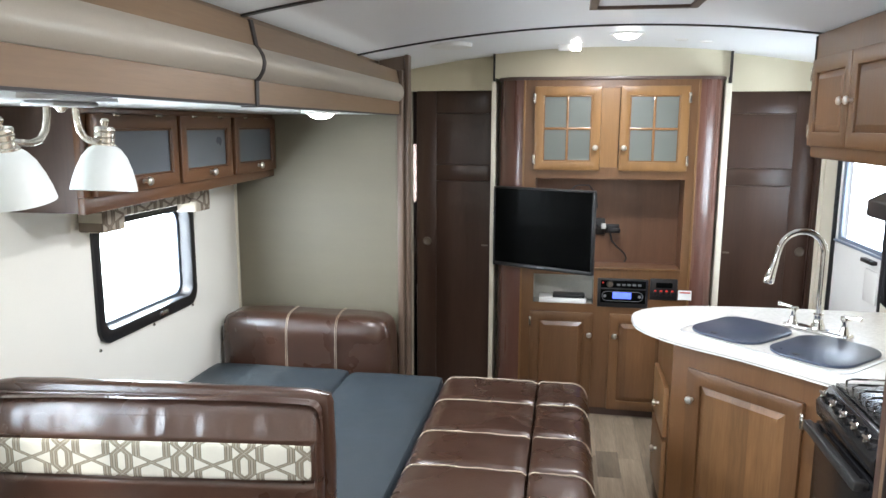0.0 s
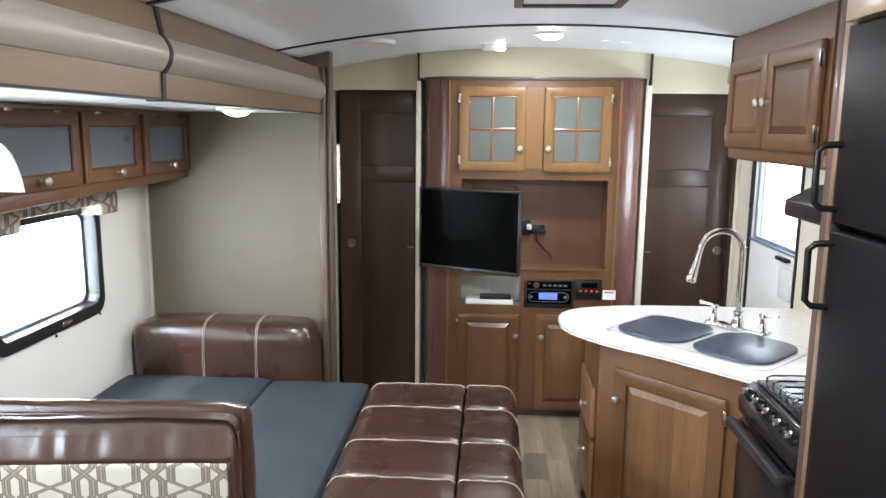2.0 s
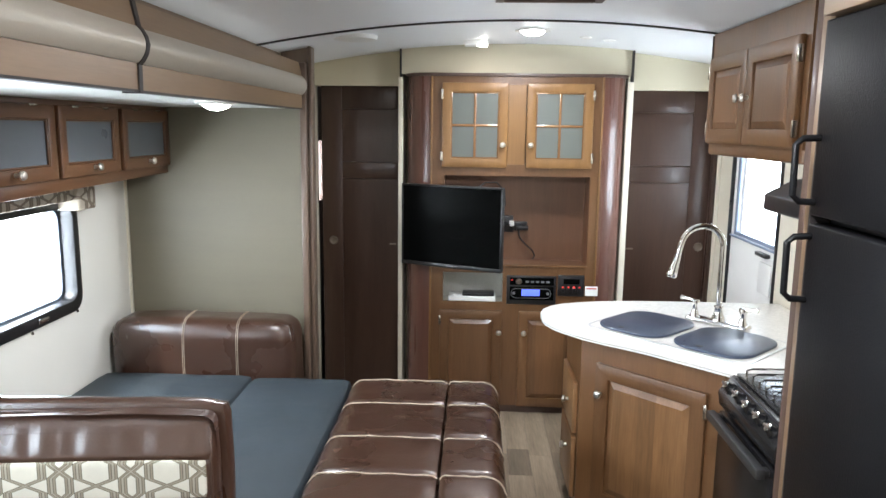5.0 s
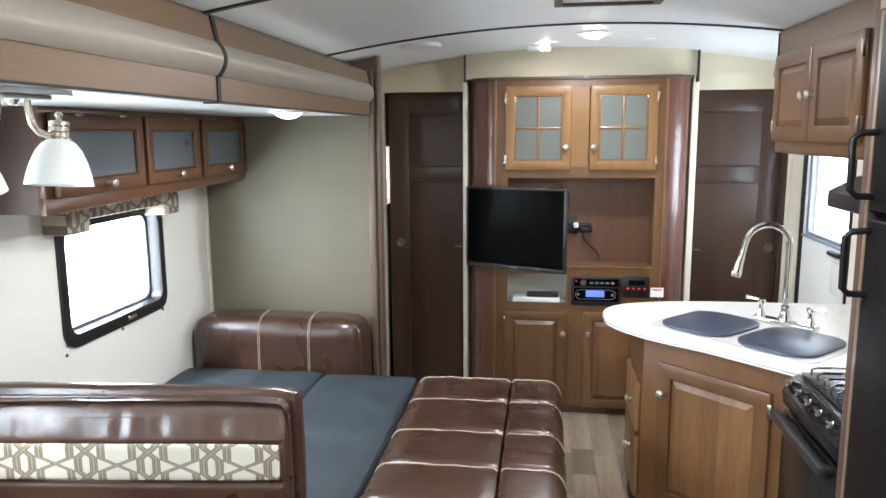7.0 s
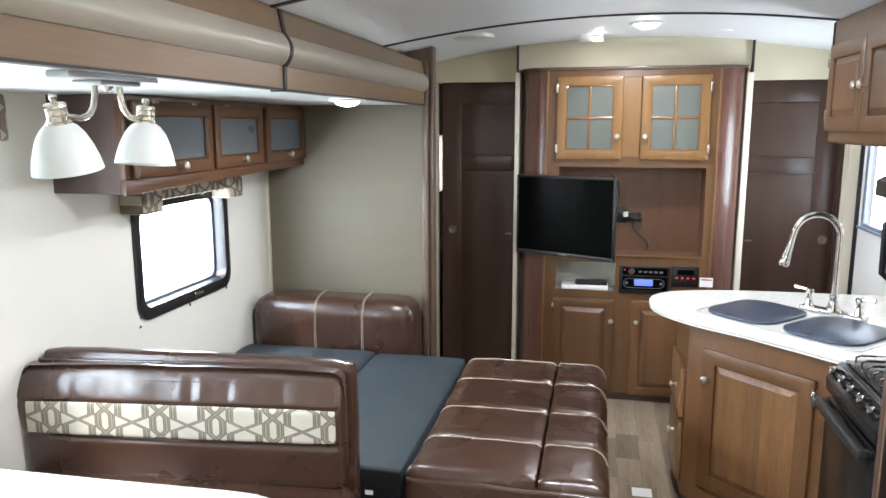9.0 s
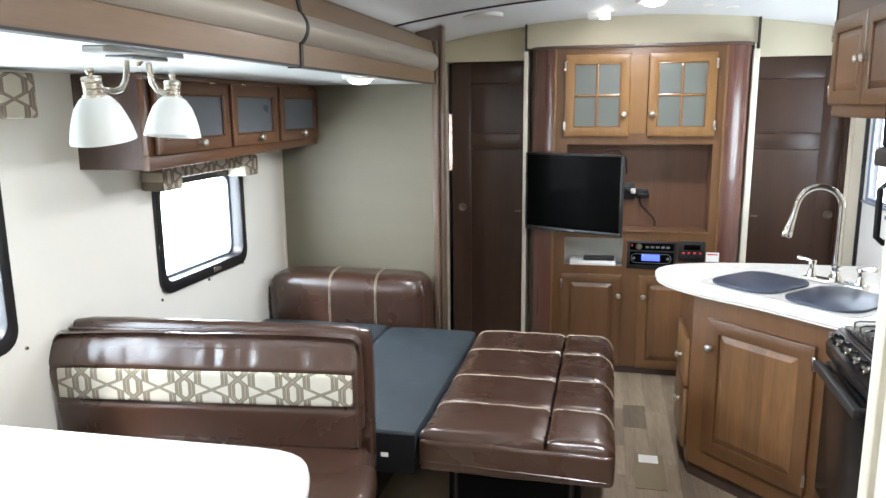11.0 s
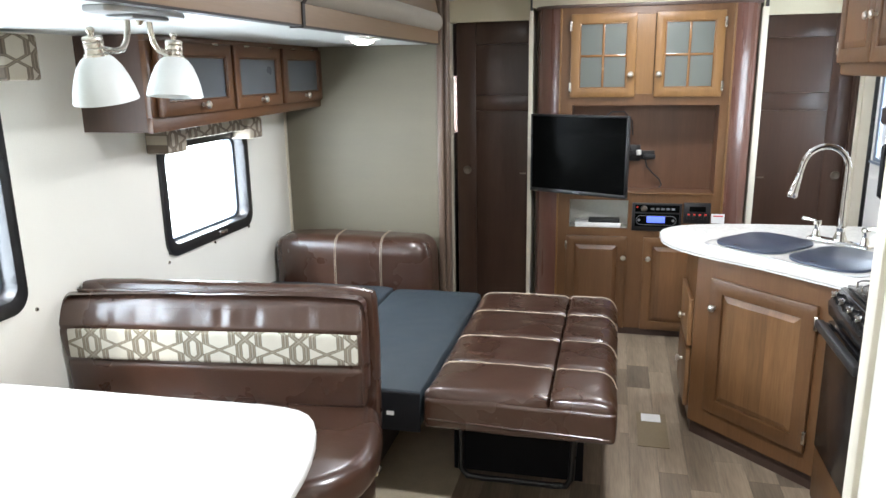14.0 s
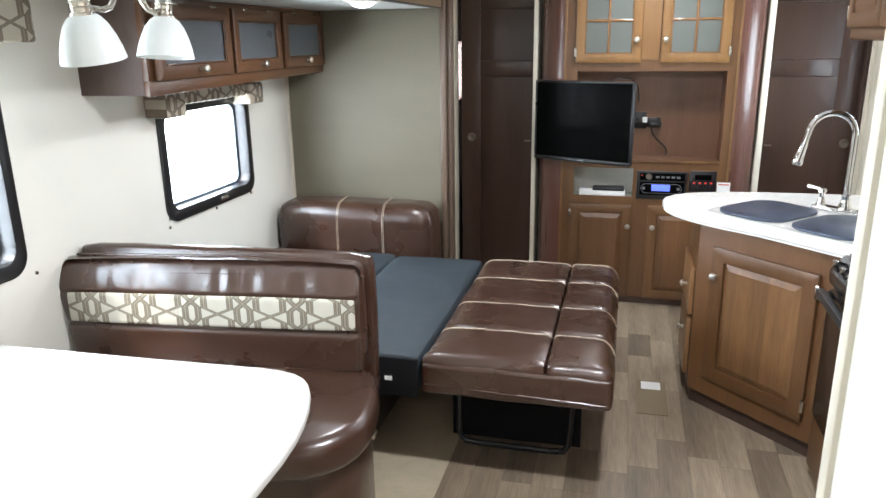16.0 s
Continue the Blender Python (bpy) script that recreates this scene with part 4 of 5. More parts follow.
part("sill", boxes((1.302, DY0 + 0.03, 1.124, 1.3118, DY1 - 0.02, 1.136), r=0.002), M_SASH, ed, "thin dark sill strip")
part("latch", box(1.298, DY0 + 0.06, 0.90, 1.3118, DY0 + 0.21, 1.06, 0.006), M_WHITE, ed, "white door latch")
part("handle", box(1.282, DY0 + 0.10, 1.088, 1.3118, DY0 + 0.235, 1.108, 0.005), M_BLACK, ed, "dark grab handle")

# ---------------------------------------------------------------- kitchen peninsula
P0, P1 = (0.300, 2.752), (0.745, 2.318)
pen = thing("sink_cabinet", (0.6, 2.85, 0), "brown wooden corner sink cabinet set at an angle", "cabinet")
part("body", prism([P0, P1, (0.745, 2.262), (1.296, 2.262), (1.296, 3.20), (0.300, 3.20)], 0.075, 0.862), M_CAB, pen, smooth=False)
part("plinth", prism([(0.314, 2.768), (0.752, 2.343), (0.78, 2.28), (1.27, 2.28), (1.27, 3.18), (0.314, 3.18)], 0.0, 0.0745), M_SIDE, pen, smooth=False)
d = 0.7071
cabinet_door(pen, at_face("diag", 0.318 + 0.065 * d - 0.0215 * d, 2.745 - 0.065 * d - 0.0215 * d, 0.160), 0.482, 0.612, M_CAB, knob_at=(0.028, 0.485), hinges=((0.482, 0.07), (0.482, 0.545)), panel_mat=M_OLIVE, stile=0.062)
for z0, z1, kz in ((0.415, 0.64, 0.518), (0.12, 0.395, 0.300)):
    dr = part("drawer_front", boxes((0.2785, 2.79, z0, 0.2995, 3.14, z1), r=0.005), M_OLIVE, pen)
    knob(dr, at_face("-x", 0.2785, 2.935, kz))
# worktop: straight front beside the cooker, angled front, round free end
top = [(1.297, 2.236), (0.782, 2.236), (0.728, 2.288), (0.643, 2.375), (0.506, 2.511), (0.432, 2.573), (0.366, 2.622), (0.294, 2.686), (0.222, 2.772), (0.180, 2.838), (0.153, 2.91), (0.145, 2.975), (0.157, 3.025), (0.196, 3.083), (0.254, 3.13), (0.331, 3.164), (0.452, 3.197), (0.626, 3.217), (0.82, 3.224), (1.297, 3.224)]
wt = thing("worktop", (0.6, 2.75, 0.8625), "white speckled laminate worktop with a rounded free end", "worktop")
part("slab", prism(list(reversed(top)), 0.868, 0.910, 0.012, 4), M_COUNTER, wt)
inner = [(x + 0.012 * (0.7 - x), y + 0.012 * (2.75 - y)) for x, y in reversed(top[1:])]
part("underlay", prism([(1.29, 3.21), (1.29, 2.25)][::-1] + inner[1:], 0.8625, 0.8678), M_PAPER, wt, "pale underside board")

sk = thing("sink", (0.69, 2.64, 0.910), "double steel sink closed with two slate-grey covers", "sink")
sm_ = pose(0.688, 2.645, 0.910, 0, 0, -45)
b = ring(rounded(0.695, 0.405, 0.055), rounded(0.675, 0.385, 0.05), 0.0, 0.004)
b.transform(sm_)
part("rim", b, M_STEEL, sk, "thin steel rim")
b = prism(rounded(0.675, 0.385, 0.05), 0.0003, 0.003)
b.transform(sm_)
part("deck", b, M_COUNTER, sk)
for s in (-1, 1):
    b = prism(rounded(0.308, 0.362, 0.10, 8), 0.0035, 0.014, 0.003, 2)
    b.transform(sm_ @ pose(s * 0.170, -0.003, 0))
    cv = part("cover", b, M_COVER, sk, "slate-grey rounded cover")
    b = prism(rounded(0.028, 0.018, 0.008, 4), 0.0142, 0.0158)
    b.transform(sm_ @ pose(s * 0.170 - 0.03, -0.148, 0))
    part("finger_hole", b, M_BLACK, cv)
fm = pose(0.866, 2.796, 0.910, 0, 0, -45)
fc = thing("faucet", (0.866, 2.796, 0.910), "tall chrome gooseneck faucet with two lever handles", "faucet")


def on_f(bm):
    bm.transform(fm)
    return bm


part("base_bar", on_f(box(-0.135, -0.028, 0, 0.135, 0.028, 0.022, 0.009, 3)), M_CHROME, fc)
part("collar", on_f(lathe([(0.028, 0.02), (0.026, 0.035), (0.019, 0.05), (0.018, 0.075), (0.020, 0.08), (0.016, 0.085), (0.0, 0.085)], 20)), M_CHROME, fc)
fm = fm @ pose(0, 0, 0, 0, 0, -42)
neck = [(0, 0, 0.07), (0, 0, 0.33)] + [(0, -0.088 + 0.088 * math.cos(radians(a)), 0.33 + 0.088 * math.sin(radians(a))) for a in range(12, 169, 12)] + [(0, -0.180, 0.325), (0, -0.187, 0.29)]
part("neck", on_f(tube(neck, 0.0125, 14)), M_CHROME, fc)
part("spray_head", on_f(tube([(0, -0.186, 0.295), (0, -0.192, 0.27), (0, -0.200, 0.24), (0, -0.207, 0.212), (0, -0.209, 0.204)], [0.0145, 0.0155, 0.019, 0.0225, 0.018], 16)), M_CHROME, fc)
fm = pose(0.866, 2.796, 0.910, 0, 0, -45)
for s in (-1, 1):
    h = part("handle", on_f(lathe([(0.019, 0.02), (0.017, 0.03), (0.012, 0.05), (0.012, 0.07), (0.018, 0.08), (0.017, 0.09), (0.0, 0.096)], 18, pose(s * 0.105, 0, 0))), M_CHROME, fc)
    part("lever", on_f(tube([(s * 0.090, 0, 0.086), (s * 0.135, -0.004, 0.092), (s * 0.168, -0.008, 0.094)], [0.007, 0.006, 0.010], 10)), M_CHROME, h)

# ---------------------------------------------------------------- cooker
SYa, SYb, SXF = 1.755, 2.225, 0.705
st = thing("cooker", (0.98, 1.99, 0), "black gas cooker with front knobs and wire grates", "cooker")
part("body", boxes((SXF + 0.02, SYa, 0.02, 1.296, SYb, 0.885)), M_BLACK, st, smooth=False)
cp = profile_along_y([(SXF - 0.012, 0.785), (SXF - 0.018, 0.835), (SXF + 0.028, 0.892), (SXF + 0.04, 0.892), (SXF + 0.04, 0.785)], SYa, SYb)
part("control_panel", bevel(cp, 0.008), M_ENAMEL, st, "glossy black sloped control panel")
for k in range(5):
    y = SYa + 0.055 + k * 0.088
    m = pose(SXF + 0.004, y, 0.862, 0, -50, 0)
    kb = part("knob", lathe([(0.0, 0.026), (0.013, 0.025), (0.016, 0.010), (0.021, 0.004), (0.021, 0.0), (0.0, 0.0)], 16, m), M_ENAMEL, st, "black burner knob")
    part("trim_ring", lathe([(0.014, 0.0265), (0.009, 0.028), (0.006, 0.0265)], 16, m), M_CHROME, kb, "chrome ring")
    b = box(-0.004, -0.017, 0.024, 0.004, 0.017, 0.034, 0.002)
    b.transform(m)
    part("pointer", b, M_PULL, kb, "dull metal grip bar")
part("oven_door", box(SXF - 0.010, SYa + 0.004, 0.27, SXF + 0.0195, SYb - 0.004, 0.765, 0.006), M_ENAMEL, st, "black glass oven door")
part("handle", bevel(boxes((SXF - 0.055, SYa + 0.01, 0.736, SXF - 0.026, SYb - 0.01, 0.768), (SXF - 0.03, SYa + 0.02, 0.738, SXF - 0.009, SYa + 0.05, 0.762), (SXF - 0.03, SYb - 0.05, 0.738, SXF - 0.009, SYb - 0.02, 0.762)), 0.006), M_HANDLE, st, "long dark grey bar handle")
part("cooktop", box(SXF + 0.0405, SYa, 0.8855, 1.296, SYb, 0.898, 0.004), M_ENAMEL, st)
for cx in (0.88, 1.12):
    for cy in (SYa + 0.125, SYb - 0.125):
        part("burner", lathe([(0.0, 0.014), (0.026, 0.013), (0.034, 0.004), (0.036, 0.0), (0.0, 0.0)], 18, pose(cx, cy, 0.8985)), M_STEEL, st)
gr = part("grate", tube([(0.99, SYa + 0.03, 0.922), (0.99, SYb - 0.03, 0.922)], 0.0038, 6), M_CHROME, st, "chrome wire pan grate")
for k in range(8):
    y = SYa + 0.04 + k * (SYb - SYa - 0.08) / 7
    part("wire", tube([(0.765, y, 0.899), (0.765, y, 0.92), (0.78, y, 0.926), (1.24, y, 0.926), (1.255, y, 0.899)], 0.0038, 6), M_CHROME, gr)
part("lower_panel", boxes((SXF - 0.004, SYa, 0.06, SXF + 0.0195, SYb, 0.262), r=0.003), M_CAB, st)

# range hood and the cabinet above it
rh = thing("range_hood", (1.0, 1.98, 1.45), "black range hood with a rounded front", "range hood")
part("canopy", bevel(profile_along_y([(0.782, 1.461), (0.775, 1.467), (0.775, 1.514), (0.865, 1.562), (1.296, 1.590), (1.296, 1.461)], SYa, 2.197), 0.006), M_BLACK, rh)
part("cord", tube([(1.10, 2.16, 1.50), (1.22, 2.22, 1.36), (1.27, 2.26, 1.20)], 0.004, 6), M_BLACK, rh)

uc = thing("upper_cabinet", (1.08, 2.70, 1.60), "brown wooden two-door wall cabinet over the worktop", "cabinet")
UX = 0.885
part("body", profile_along_y([(UX + 0.02, 1.665), (1.297, 1.665), (1.297, crown(1.297) - 0.002), (UX + 0.02, crown(UX) - 0.004)], 2.20, 3.165), M_CAB, uc, smooth=False)
part("face_frame", boxes((UX, 2.20, 1.655, UX + 0.0195, 2.255, 2.13), (UX, 3.145, 1.655, UX + 0.0195, 3.165, 2.13), (UX, 2.255, 1.655, UX + 0.0195, 3.145, 1.672), (UX, 2.255, 2.012, UX + 0.0195, 3.145, 2.13), (UX, 2.665, 1.672, UX + 0.0195, 2.725, 2.012)), M_CAB, uc, smooth=False)
for y1, w, kx, hx in ((3.135, 0.437, 0.407, 0.0), (2.690, 0.452, 0.034, 0.452)):
    cabinet_door(uc, at_face("-x", UX - 0.021, y1, 1.662), w, 0.360, M_CAB, knob_at=(kx, 0.176), hinges=((hx, 0.06), (hx, 0.30)), panel_mat=M_STAVE, stile=0.058)
part("light_rail", bevel(boxes((UX + 0.004, 2.20, 1.608, 1.296, 3.165, 1.6645)), 0.012, 3), M_CAB, uc)
part("end_strip", boxes((UX - 0.004, 3.165, 1.655, UX + 0.03, 3.176, 2.125)), M_GAP, uc, "dark edge strip")

# tall partition, refrigerator, pantry
solo("partition_panel", boxes((0.690, 1.70, 0, 1.296, 1.742, 2.13), r=0.003), M_SIDE, "tall dark wooden panel between cooker and refrigerator", "panel", (0.95, 1.72, 0))
fr = thing("refrigerator", (0.98, 1.39, 0.30), "black two-door refrigerator with black handles", "refrigerator")
FY0, FY1, FXF = 1.135, 1.625, 0.662
part("cabinet", boxes((FXF + 0.055, FY0, 0.34, 1.296, FY1, 1.985)), M_BLACK, fr, smooth=False)
up = part("freezer_door", box(FXF, FY0 + 0.004, 1.512, FXF + 0.05, FY1 - 0.004, 1.975, 0.006, 3), M_FRIDGE, fr)
lo = part("door", box(FXF, FY0 + 0.004, 0.36, FXF + 0.05, FY1 - 0.004, 1.492, 0.006, 3), M_FRIDGE, fr)
for own, z0, z1 in ((up, 1.545, 1.700), (lo, 1.303, 1.462)):
    y = 1.600
    part("handle", tube([(FXF, y, z0), (FXF - 0.038, y, z0 + 0.002), (FXF - 0.054, y, z0 + 0.016), (FXF - 0.056, y, z1 - 0.016), (FXF - 0.040, y, z1 - 0.002), (FXF, y, z1)], 0.0085, 10), M_FRIDGE, own, "black D-shaped handle")
part("metal_edge", boxes((FXF + 0.004, FY1 - 0.0035, 0.36, FXF + 0.05, FY1 + 0.006, 1.975)), M_GAP, fr)
fs = thing("refrigerator_surround", (0.98, 1.39, 0), "brown wooden surround of the refrigerator", "cabinet")
part("side_stile", boxes((0.686, 1.634, 0, 0.73, 1.6985, 2.12), r=0.002), M_TRIM, fs)
part("head_panel", boxes((0.655, 1.06, 1.985, 0.70, 1.633, 2.12), r=0.003), M_TRIM, fs)
part("side_stile", boxes((0.655, 1.06, 0, 0.70, 1.13, 1.989), r=0.003), M_TRIM, fs)
part("base_panel", boxes((0.655, 1.131, 0, 0.70, 1.633, 0.335), r=0.003), M_CAB, fs)
pa = thing("pantry", (0.98, 0.75, 0), "tall brown wooden pantry cabinet", "cabinet")
part("body", boxes((0.675, 0.44, 0, 1.296, 1.055, 2.12)), M_CAB, pa, smooth=False)
cabinet_door(pa, at_face("-x", 0.652, 1.03, 0.12), 0.55, 1.85, M_CAB, knob_at=(0.03, 0.95), panel_mat=M_OLIVE)
sw = thing("switch_plate", (0.237, 0.20, 1.33), "white wall plate with a round dark dial on the hall wall", "wall plate")
part("plate", box(0.226, 0.13, 1.28, 0.2365, 0.235, 1.42, 0.004, 3), M_WHITE, sw)
part("dial", lathe([(0.0, 0.012), (0.022, 0.010), (0.025, 0.0), (0.0, 0.0)], 20, pose(0.226, 0.18, 1.355, 0, -90)), M_BLACK, sw)

# ---------------------------------------------------------------- sofa bed, folded out
sofa = thing("sofa_bed", (-1.0, 2.6, 0), "brown leather tri-fold sofa opened out into a bed", "sofa bed")


def seat_block(x0, x1, seed, droop=0.0, inner=1):
    """A leather seat block with cross channels, rounded at its outer edges."""
    y0, y1, z0, z1 = 1.845, 3.105, 0.395, 0.535
    nx, ny, nz = 16, 84, 6
    c = Vector(((x0 + x1) / 2, (y0 + y1) / 2, (z0 + z1) / 2))
    bm = bmesh.new()
    h = Vector(((x1 - x0) / 2, (y1 - y0) / 2, (z1 - z0) / 2))
    grid = {}

    def vert(i, j, k):
        if (i, j, k) not in grid:
            q = Vector((2 * i / nx - 1, 2 * j / ny - 1, 2 * k / nz - 1))
            p = Vector((q.x * h.x, q.y * h.y, q.z * h.z))
            q_in = max(0.0, min(1.0, (q.x * inner - 0.4) / 0.5))
            r = 0.055 - 0.04 * q_in * q_in * (3 - 2 * q_in)
            q_end = max(0.0, min(1.0, (-q.y - 0.86) / 0.10))
            r -= 0.024 * q_end * (1 - q_in)
            core = Vector([max(-(h[n] - r), min(h[n] - r, p[n])) for n in range(3)])
            out = p - core
            if out.length > 1e-6:
                p = core + out.normalized() * min(r, max(abs(out.x), abs(out.y), abs(out.z)))
            y = c.y + p.y
            g = sum(math.exp(-((y - s) / 0.013) ** 2) for s in CHANNELS)
            g += 0.45 * math.exp(-((y - 2.62) / 0.03) ** 2)
            lift = 0.016 * (1 - (q.x ** 4 if q.x * inner < 0 else 0.35 * q.x ** 8)) * (1 - q.y ** 6)
            if q.z > 0.6:
                p.z += lift - 0.011 * g
            p += 0.004 * Vector((noise.noise(Vector((p.x * 9 + seed, p.y * 9, 1))), noise.noise(Vector((p.x * 9, p.y * 9 + seed, 5))), noise.noise(Vector((p.x * 8 + seed, p.y * 8, 9)))))
            if droop and q.x > 0.3:
                p.z -= droop * ((q.x - 0.3) / 0.7) ** 2
            grid[(i, j, k)] = bm.verts.new(c + p)
        return grid[(i, j, k)]

    def side(n1, n2, f):
        for a in range(n1):
            for b_ in range(n2):
                bm.faces.new([vert(*f(a + u, b_ + v)) for u, v in ((0, 0), (1, 0), (1, 1), (0, 1))])

    side(nx, ny, lambda a, b_: (a, b_, 0)), side(nx, ny, lambda a, b_: (a, b_, nz))
    side(nx, nz, lambda a, b_: (a, 0, b_)), side(nx, nz, lambda a, b_: (a, ny, b_))
    side(ny, nz, lambda a, b_: (0, a, b_)), side(ny, nz, lambda a, b_: (nx, a, b_))
    return bm


CHANNELS = (2.115, 2.415, 2.755, 3.045)
for x0, x1, seed, droop, inner in ((-0.722, -0.2665, 1.0, 0.0, 1), (-0.2635, -0.03, 4.0, 0.012, -1)):
    blk = part("seat_block", seat_block(x0, x1, seed, droop, inner), M_LEATHER, sofa, "glossy brown leather seat block")
    w = x1 - x0
    for s in CHANNELS:
        pts = []
        for k in range(25):
            q = -0.985 + 1.97 * k / 24
            x = x0 + w * (q + 1) / 2
            r = 0.055 if q * inner < 0 else 0.018
            e = max(0.0, abs(q) * w / 2 - (w / 2 - r)) / r
            swell = q ** 4 if q * inner < 0 else 0.35 * q ** 8
            z = 0.535 - r * (1 - math.sqrt(max(0, 1 - min(1, e) ** 2))) + 0.016 * (1 - swell) * 0.98 - 0.0075
            if droop and q > 0.3:
                z -= droop * ((q - 0.3) / 0.7) ** 2
            pts.append((x, s + 0.003 * math.sin(k * 0.9), z))
        part("stitching", tube(pts, 0.0030, 6), M_STITCH, blk, "raised beige stitching")
part("piping", tube([(-0.70, 1.838, 0.428), (-0.55, 1.834, 0.424), (-0.40, 1.833, 0.420), (-0.2, 1.834, 0.415), (-0.05, 1.839, 0.408)], 0.0035, 6), M_LEATHER, sofa)
part("end_panel", cushion(-0.712, 1.836, 0.392, -0.036, 1.868, 0.505, 0.012, 0.003, 40, 0.006, 6.0), M_LEATHER, sofa, "leather end panel with a wavy lower edge")
# charcoal sleeping surface
part("mattress_section", cushion(-1.945, 1.87, 0.40, -1.215, 3.14, 0.522, 0.03, 0.006, 12, 0.004, 2.0), M_BLUE, sofa, "charcoal blue fabric sleeping section")
# black border carried up the end face to paint in its shade
part("end_border", boxes((-1.205, 1.858, 0.355, -0.735, 1.872, 0.508), r=0.004), M_CLOTHSHADE, sofa, "black border and painted shade on the end of the sleeping section")
part("mattress_section", cushion(-1.210, 1.87, 0.36, -0.728, 3.12, 0.520, 0.028, 0.006, 12, 0.006, 7.0), M_BLUE, sofa, "charcoal blue fabric sleeping section")
part("base_box", boxes((-1.95, 1.90, 0.06, -0.98, 3.13, 0.395)), M_GAP, sofa, "black underframe")
part("label_tag", box(-0.862, 1.855, 0.418, -0.834, 1.8575, 0.434), M_PAPER, sofa, "small white tag")
# folding leg frame
for y in (2.16, 2.86):
    part("leg_frame", tube([(-0.66, y + 0.06, 0.40), (-0.645, y, 0.05), (-0.62, y, 0.018), (-0.56, y, 0.014), (-0.27, y, 0.014), (-0.215, y, 0.018), (-0.195, y, 0.05), (-0.18, y + 0.06, 0.40)], 0.0135, 10), M_BLACK, sofa, "black steel tube leg")
# black sheet widened to darken the shaded space under the seat
part("leg_panel", boxes((-0.68, 2.185, 0.03, -0.15, 2.20, 0.394)), M_CLOTHSHADE, sofa, "black cloth panel that deepens the shade under the seat")
# padded arm at the far end
arm = part("arm", cushion(-1.94, 3.165, 0.10, -1.03, 3.425, 0.762, 0.075, 0.01, 14, 0.006, 3.0), M_LEATHER, sofa, "rounded leather arm with two seams")
for x in (-1.565, -1.30):
    for dx in (-0.004, 0.004):
        part("stitching", tube([(x + dx, 3.157, 0.45), (x + dx, 3.157, 0.62), (x + dx, 3.163, 0.70), (x + dx, 3.181, 0.747), (x + dx, 3.21, 0.768), (x + dx, 3.26, 0.777), (x + dx, 3.35, 0.778)], 0.0016, 6), M_STITCH, arm)

# ---------------------------------------------------------------- dinette
bench = thing("dinette_bench", (-1.4, 1.6, 0), "brown leather dinette bench with a patterned band on its backrest", "bench")


def back_cushion():
    bm = cushion(-1.958, 1.632, 0.535, -0.862, 1.705, 0.925, 0.032, 0.012, 110, 0.002, 5.0)
    for v in bm.verts:
        if v.co.y < 1.66:
            v.co.x -= 0.03 * max(0.0, min(1.0, (v.co.z - 0.70) / 0.12)) * max(0.0, (-1.75 - v.co.x) / 0.2) ** 2 if v.co.x < -1.75 else 0.0
            up = math.exp(-((v.co.z - 0.855) / 0.042) ** 2)
            v.co.y += 0.0085 * up * noise.noise(Vector((v.co.x * 21 + 2 * v.co.z, 0.4, 2.0)))
            v.co.y += 0.044 * max(0.0, (v.co.z - 0.812) / 0.113) ** 1.2
            v.co.y += 0.006 * math.exp(-((v.co.z - 0.812) / 0.010) ** 2) + 0.006 * math.exp(-((v.co.z - 0.692) / 0.010) ** 2)
    return bm


def askew(bm, skew=0.08, drop=0.022):
    """The backrest stands a little out of square with the wall and hangs lower there."""
    for v in bm.verts:
        far = (-0.86 - v.co.x) / 1.1
        v.co.y -= skew * far
        v.co.z -= drop * far
    return bm


part("backrest", askew(back_cushion()), M_LEATHER, bench, "padded leather backrest")
part("back_cap", askew(cushion(-1.958, 1.708, 0.40, -0.845, 1.775, 0.942, 0.03, 0.006, 14, 0.004, 8.0), 0.05, 0.008), M_LEATHER, bench)
part("piping", askew(tube([(-1.93, 1.69, 0.925), (-1.4, 1.685, 0.935), (-0.90, 1.69, 0.925), (-0.872, 1.66, 0.88), (-0.868, 1.64, 0.80), (-0.868, 1.637, 0.56)], 0.005, 8), 0.065, 0.014), M_LEATHER, bench)
part("patterned_band", askew(cushion(-1.93, 1.6215, 0.706, -0.878, 1.634, 0.815, 0.006, 0.002, 12, 0.001, 1.0)), M_BAND_CLOTH, bench, "cream and brown trellis cloth band")
rim = [(-1.955, 1.70), (-1.955, 1.12), (-1.02, 1.12), (-0.94, 1.127), (-0.87, 1.150), (-0.815, 1.190), (-0.774, 1.243), (-0.752, 1.300), (-0.745, 1.365), (-0.751, 1.435), (-0.776, 1.55), (-0.813, 1.648), (-0.85, 1.69), (-0.90, 1.702)]
part("seat_cushion", prism(rim, 0.425, 0.548, 0.045, 5), M_LEATHER, bench, "thick leather seat cushion with a rounded corner")
rim2 = [(-1.955, 1.70), (-1.955, 1.16), (-1.03, 1.16), (-0.95, 1.168), (-0.88, 1.192), (-0.825, 1.235), (-0.795, 1.295), (-0.785, 1.37), (-0.790, 1.45), (-0.808, 1.55), (-0.84, 1.64), (-0.88, 1.69)]
part("base_front", prism(rim2, 0.0, 0.423, 0.012, 3), M_LEATHER, bench, "leather-covered bench base")
part("clip", box(-0.792, 1.452, 0.412, -0.762, 1.488, 0.430, 0.003), M_NICKEL, bench, "small metal clip")

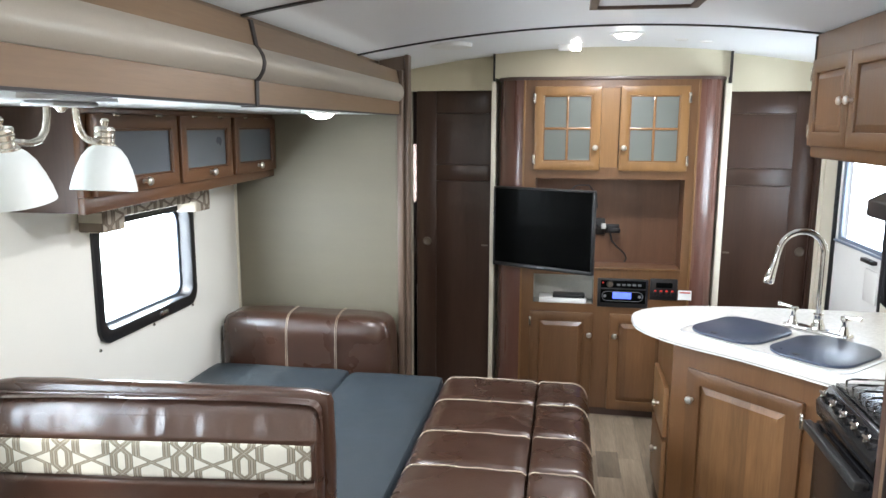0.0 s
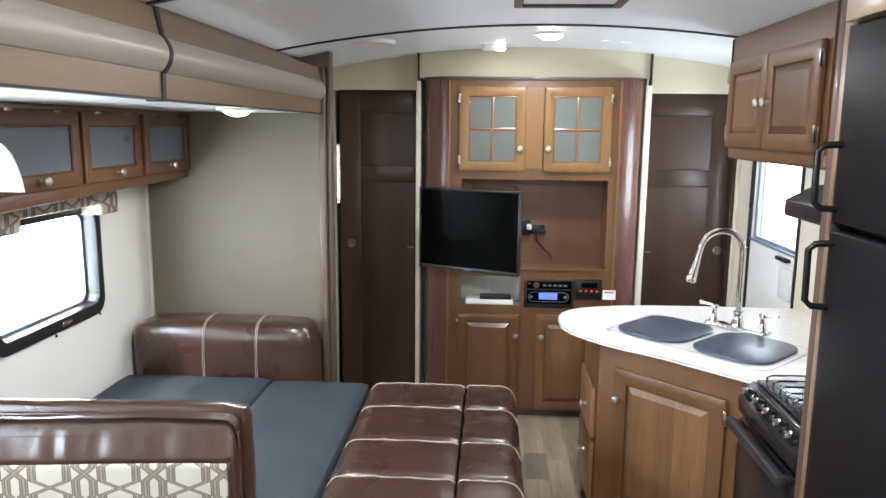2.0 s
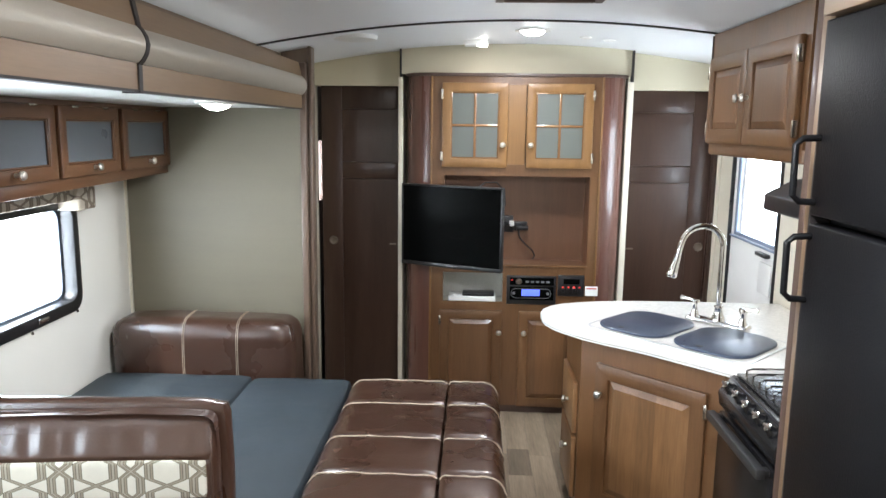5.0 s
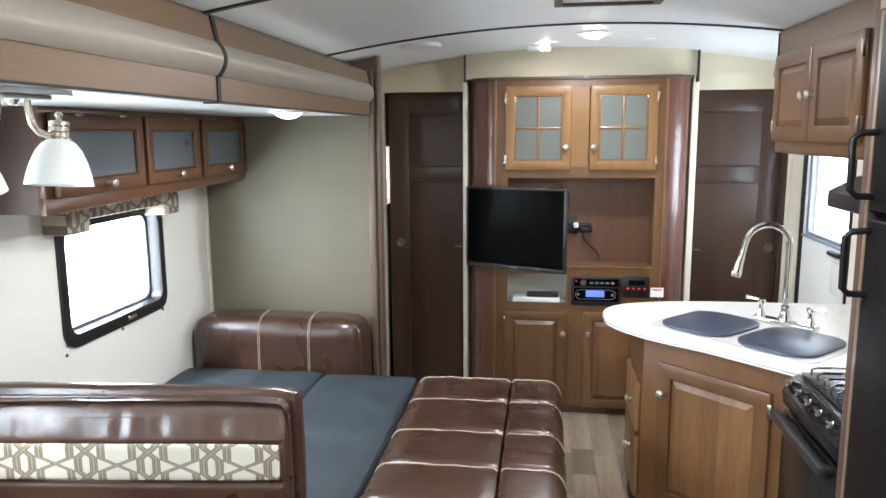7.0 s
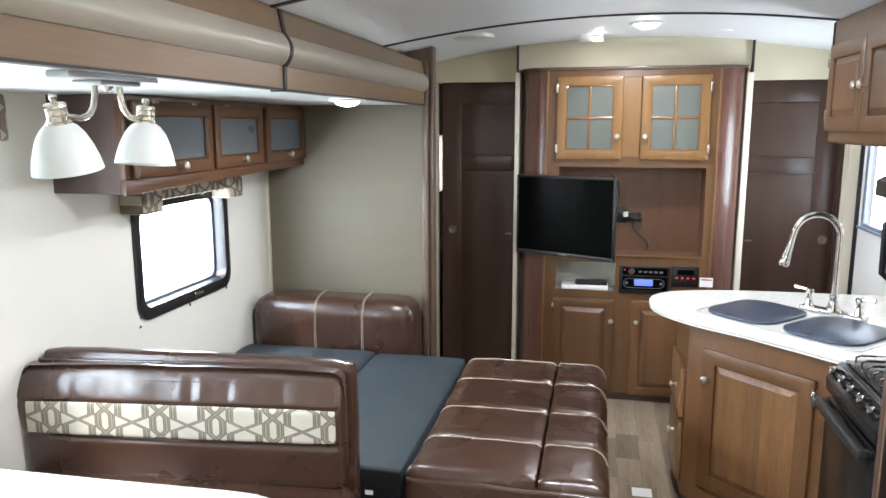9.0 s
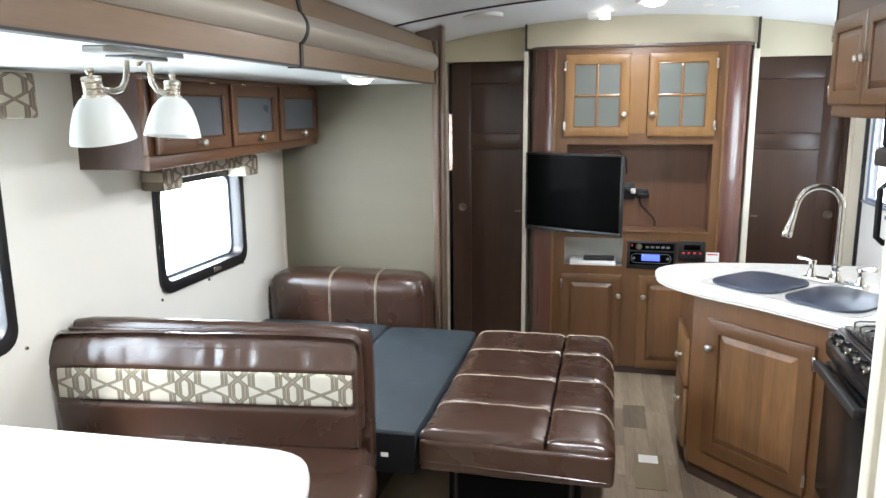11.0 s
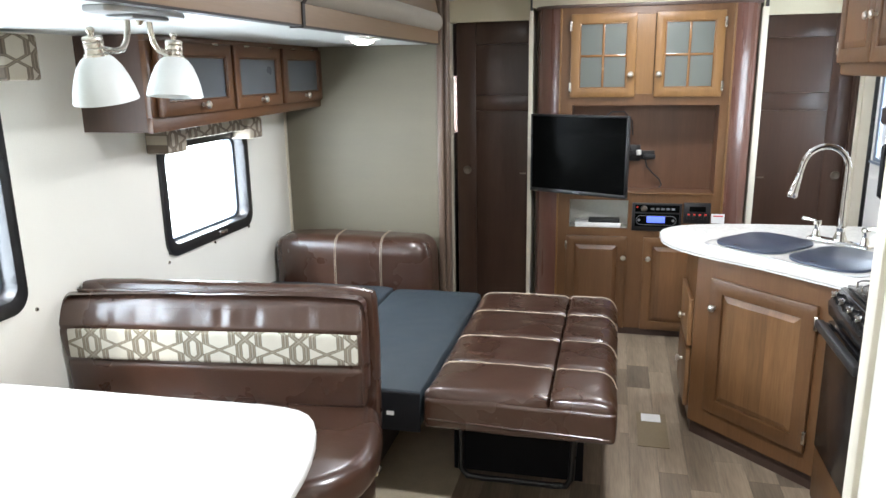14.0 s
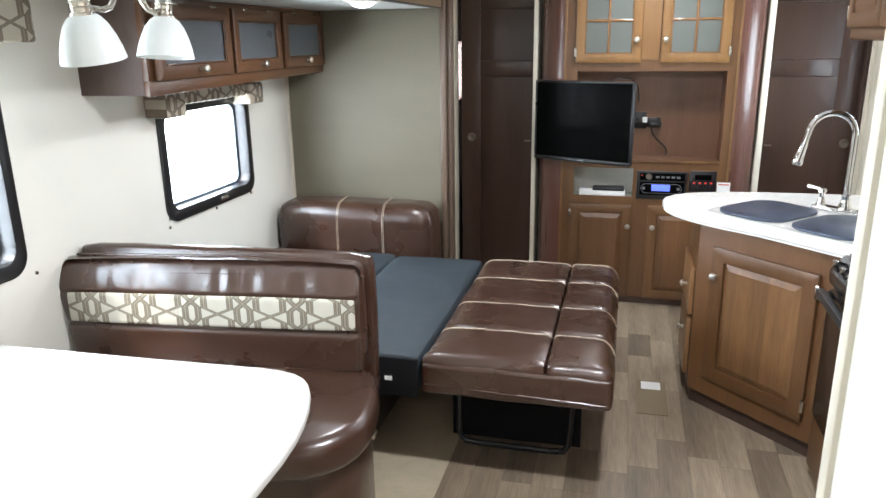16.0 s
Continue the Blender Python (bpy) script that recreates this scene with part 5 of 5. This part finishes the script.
tb = thing("dinette_table", (-1.35, 0.85, 0), "white laminate dinette table with rounded corners", "table")
tt = [(-1.955, 0.42), (-1.05, 0.42)] + arc(-0.93, 0.60, 0.180, -70, 0, 8) + [(-0.750, 0.70), (-0.750, 0.82), (-0.757, 0.91), (-0.770, 0.985), (-0.790, 1.06), (-0.814, 1.123), (-0.842, 1.173), (-0.870, 1.204), (-0.905, 1.224), (-0.95, 1.235), (-1.02, 1.239), (-1.345, 1.228), (-1.955, 1.213)]
part("tabletop", prism(tt, 0.712, 0.74, 0.008, 3), M_TABLE, tb, "white laminate top")
part("pedestal", lathe([(0.0, 0.0), (0.11, 0.0), (0.11, 0.012), (0.035, 0.03), (0.032, 0.69), (0.09, 0.70), (0.09, 0.711), (0.0, 0.711)], 24, pose(-1.30, 0.82, 0)), M_NICKEL, tb, "metal pedestal")

# ---------------------------------------------------------------- floor covering
vt = thing("floor_vent", (0.15, 2.85, 0.004), "flat floor register partly covered with a white label", "vent")
part("plate", box(0.078, 2.575, 0.0035, 0.215, 2.912, 0.0065), mat("tan_register", (0.22, 0.17, 0.10), 0.45), vt, "tan plate")
part("label_card", box(0.10, 2.82, 0.0066, 0.19, 2.90, 0.0075), M_PAPER, vt, "white label")

M_PLANK = wood("vinyl_plank", (0.335, 0.262, 0.183), (0.145, 0.110, 0.077), rough=0.38, axis="y", ring=10, coat=0.1)
mr = [x for x in M_PLANK.node_tree.nodes if x.bl_idname == "ShaderNodeMapRange"][-1]
mr.inputs[3].default_value, mr.inputs[4].default_value = 0.66, 1.34
rnd = random.Random(7)
PW = 0.118
meshes = {}
x = -1.14
while x < 1.28:
    y = (-2.5 if x < 0.20 else 1.0) + rnd.choice((-0.42, -0.31, -0.24, -0.12, 0.0))
    y = max(y, -2.5)
    x1 = min(x + PW, 1.294)
    while y < 4.22:
        ln = rnd.choice((0.30, 0.38, 0.46, 0.46, 0.61))
        y1 = min(y + ln, 4.245)
        key = (round(x1 - x, 3), round(y1 - y, 3))
        if key not in meshes:
            pm = box(0, 0, -0.004, key[0] - 0.0008, key[1] - 0.0008, 0.003)
            me = bpy.data.meshes.new("plank")
            pm.to_mesh(me)
            pm.free()
            me.materials.append(M_PLANK)
            meshes[key] = me
        pl = new("plank", meshes[key])
        pl.location = (x, y, 0)
        pl.parent = FLOOR
        y = y1
    x = x1
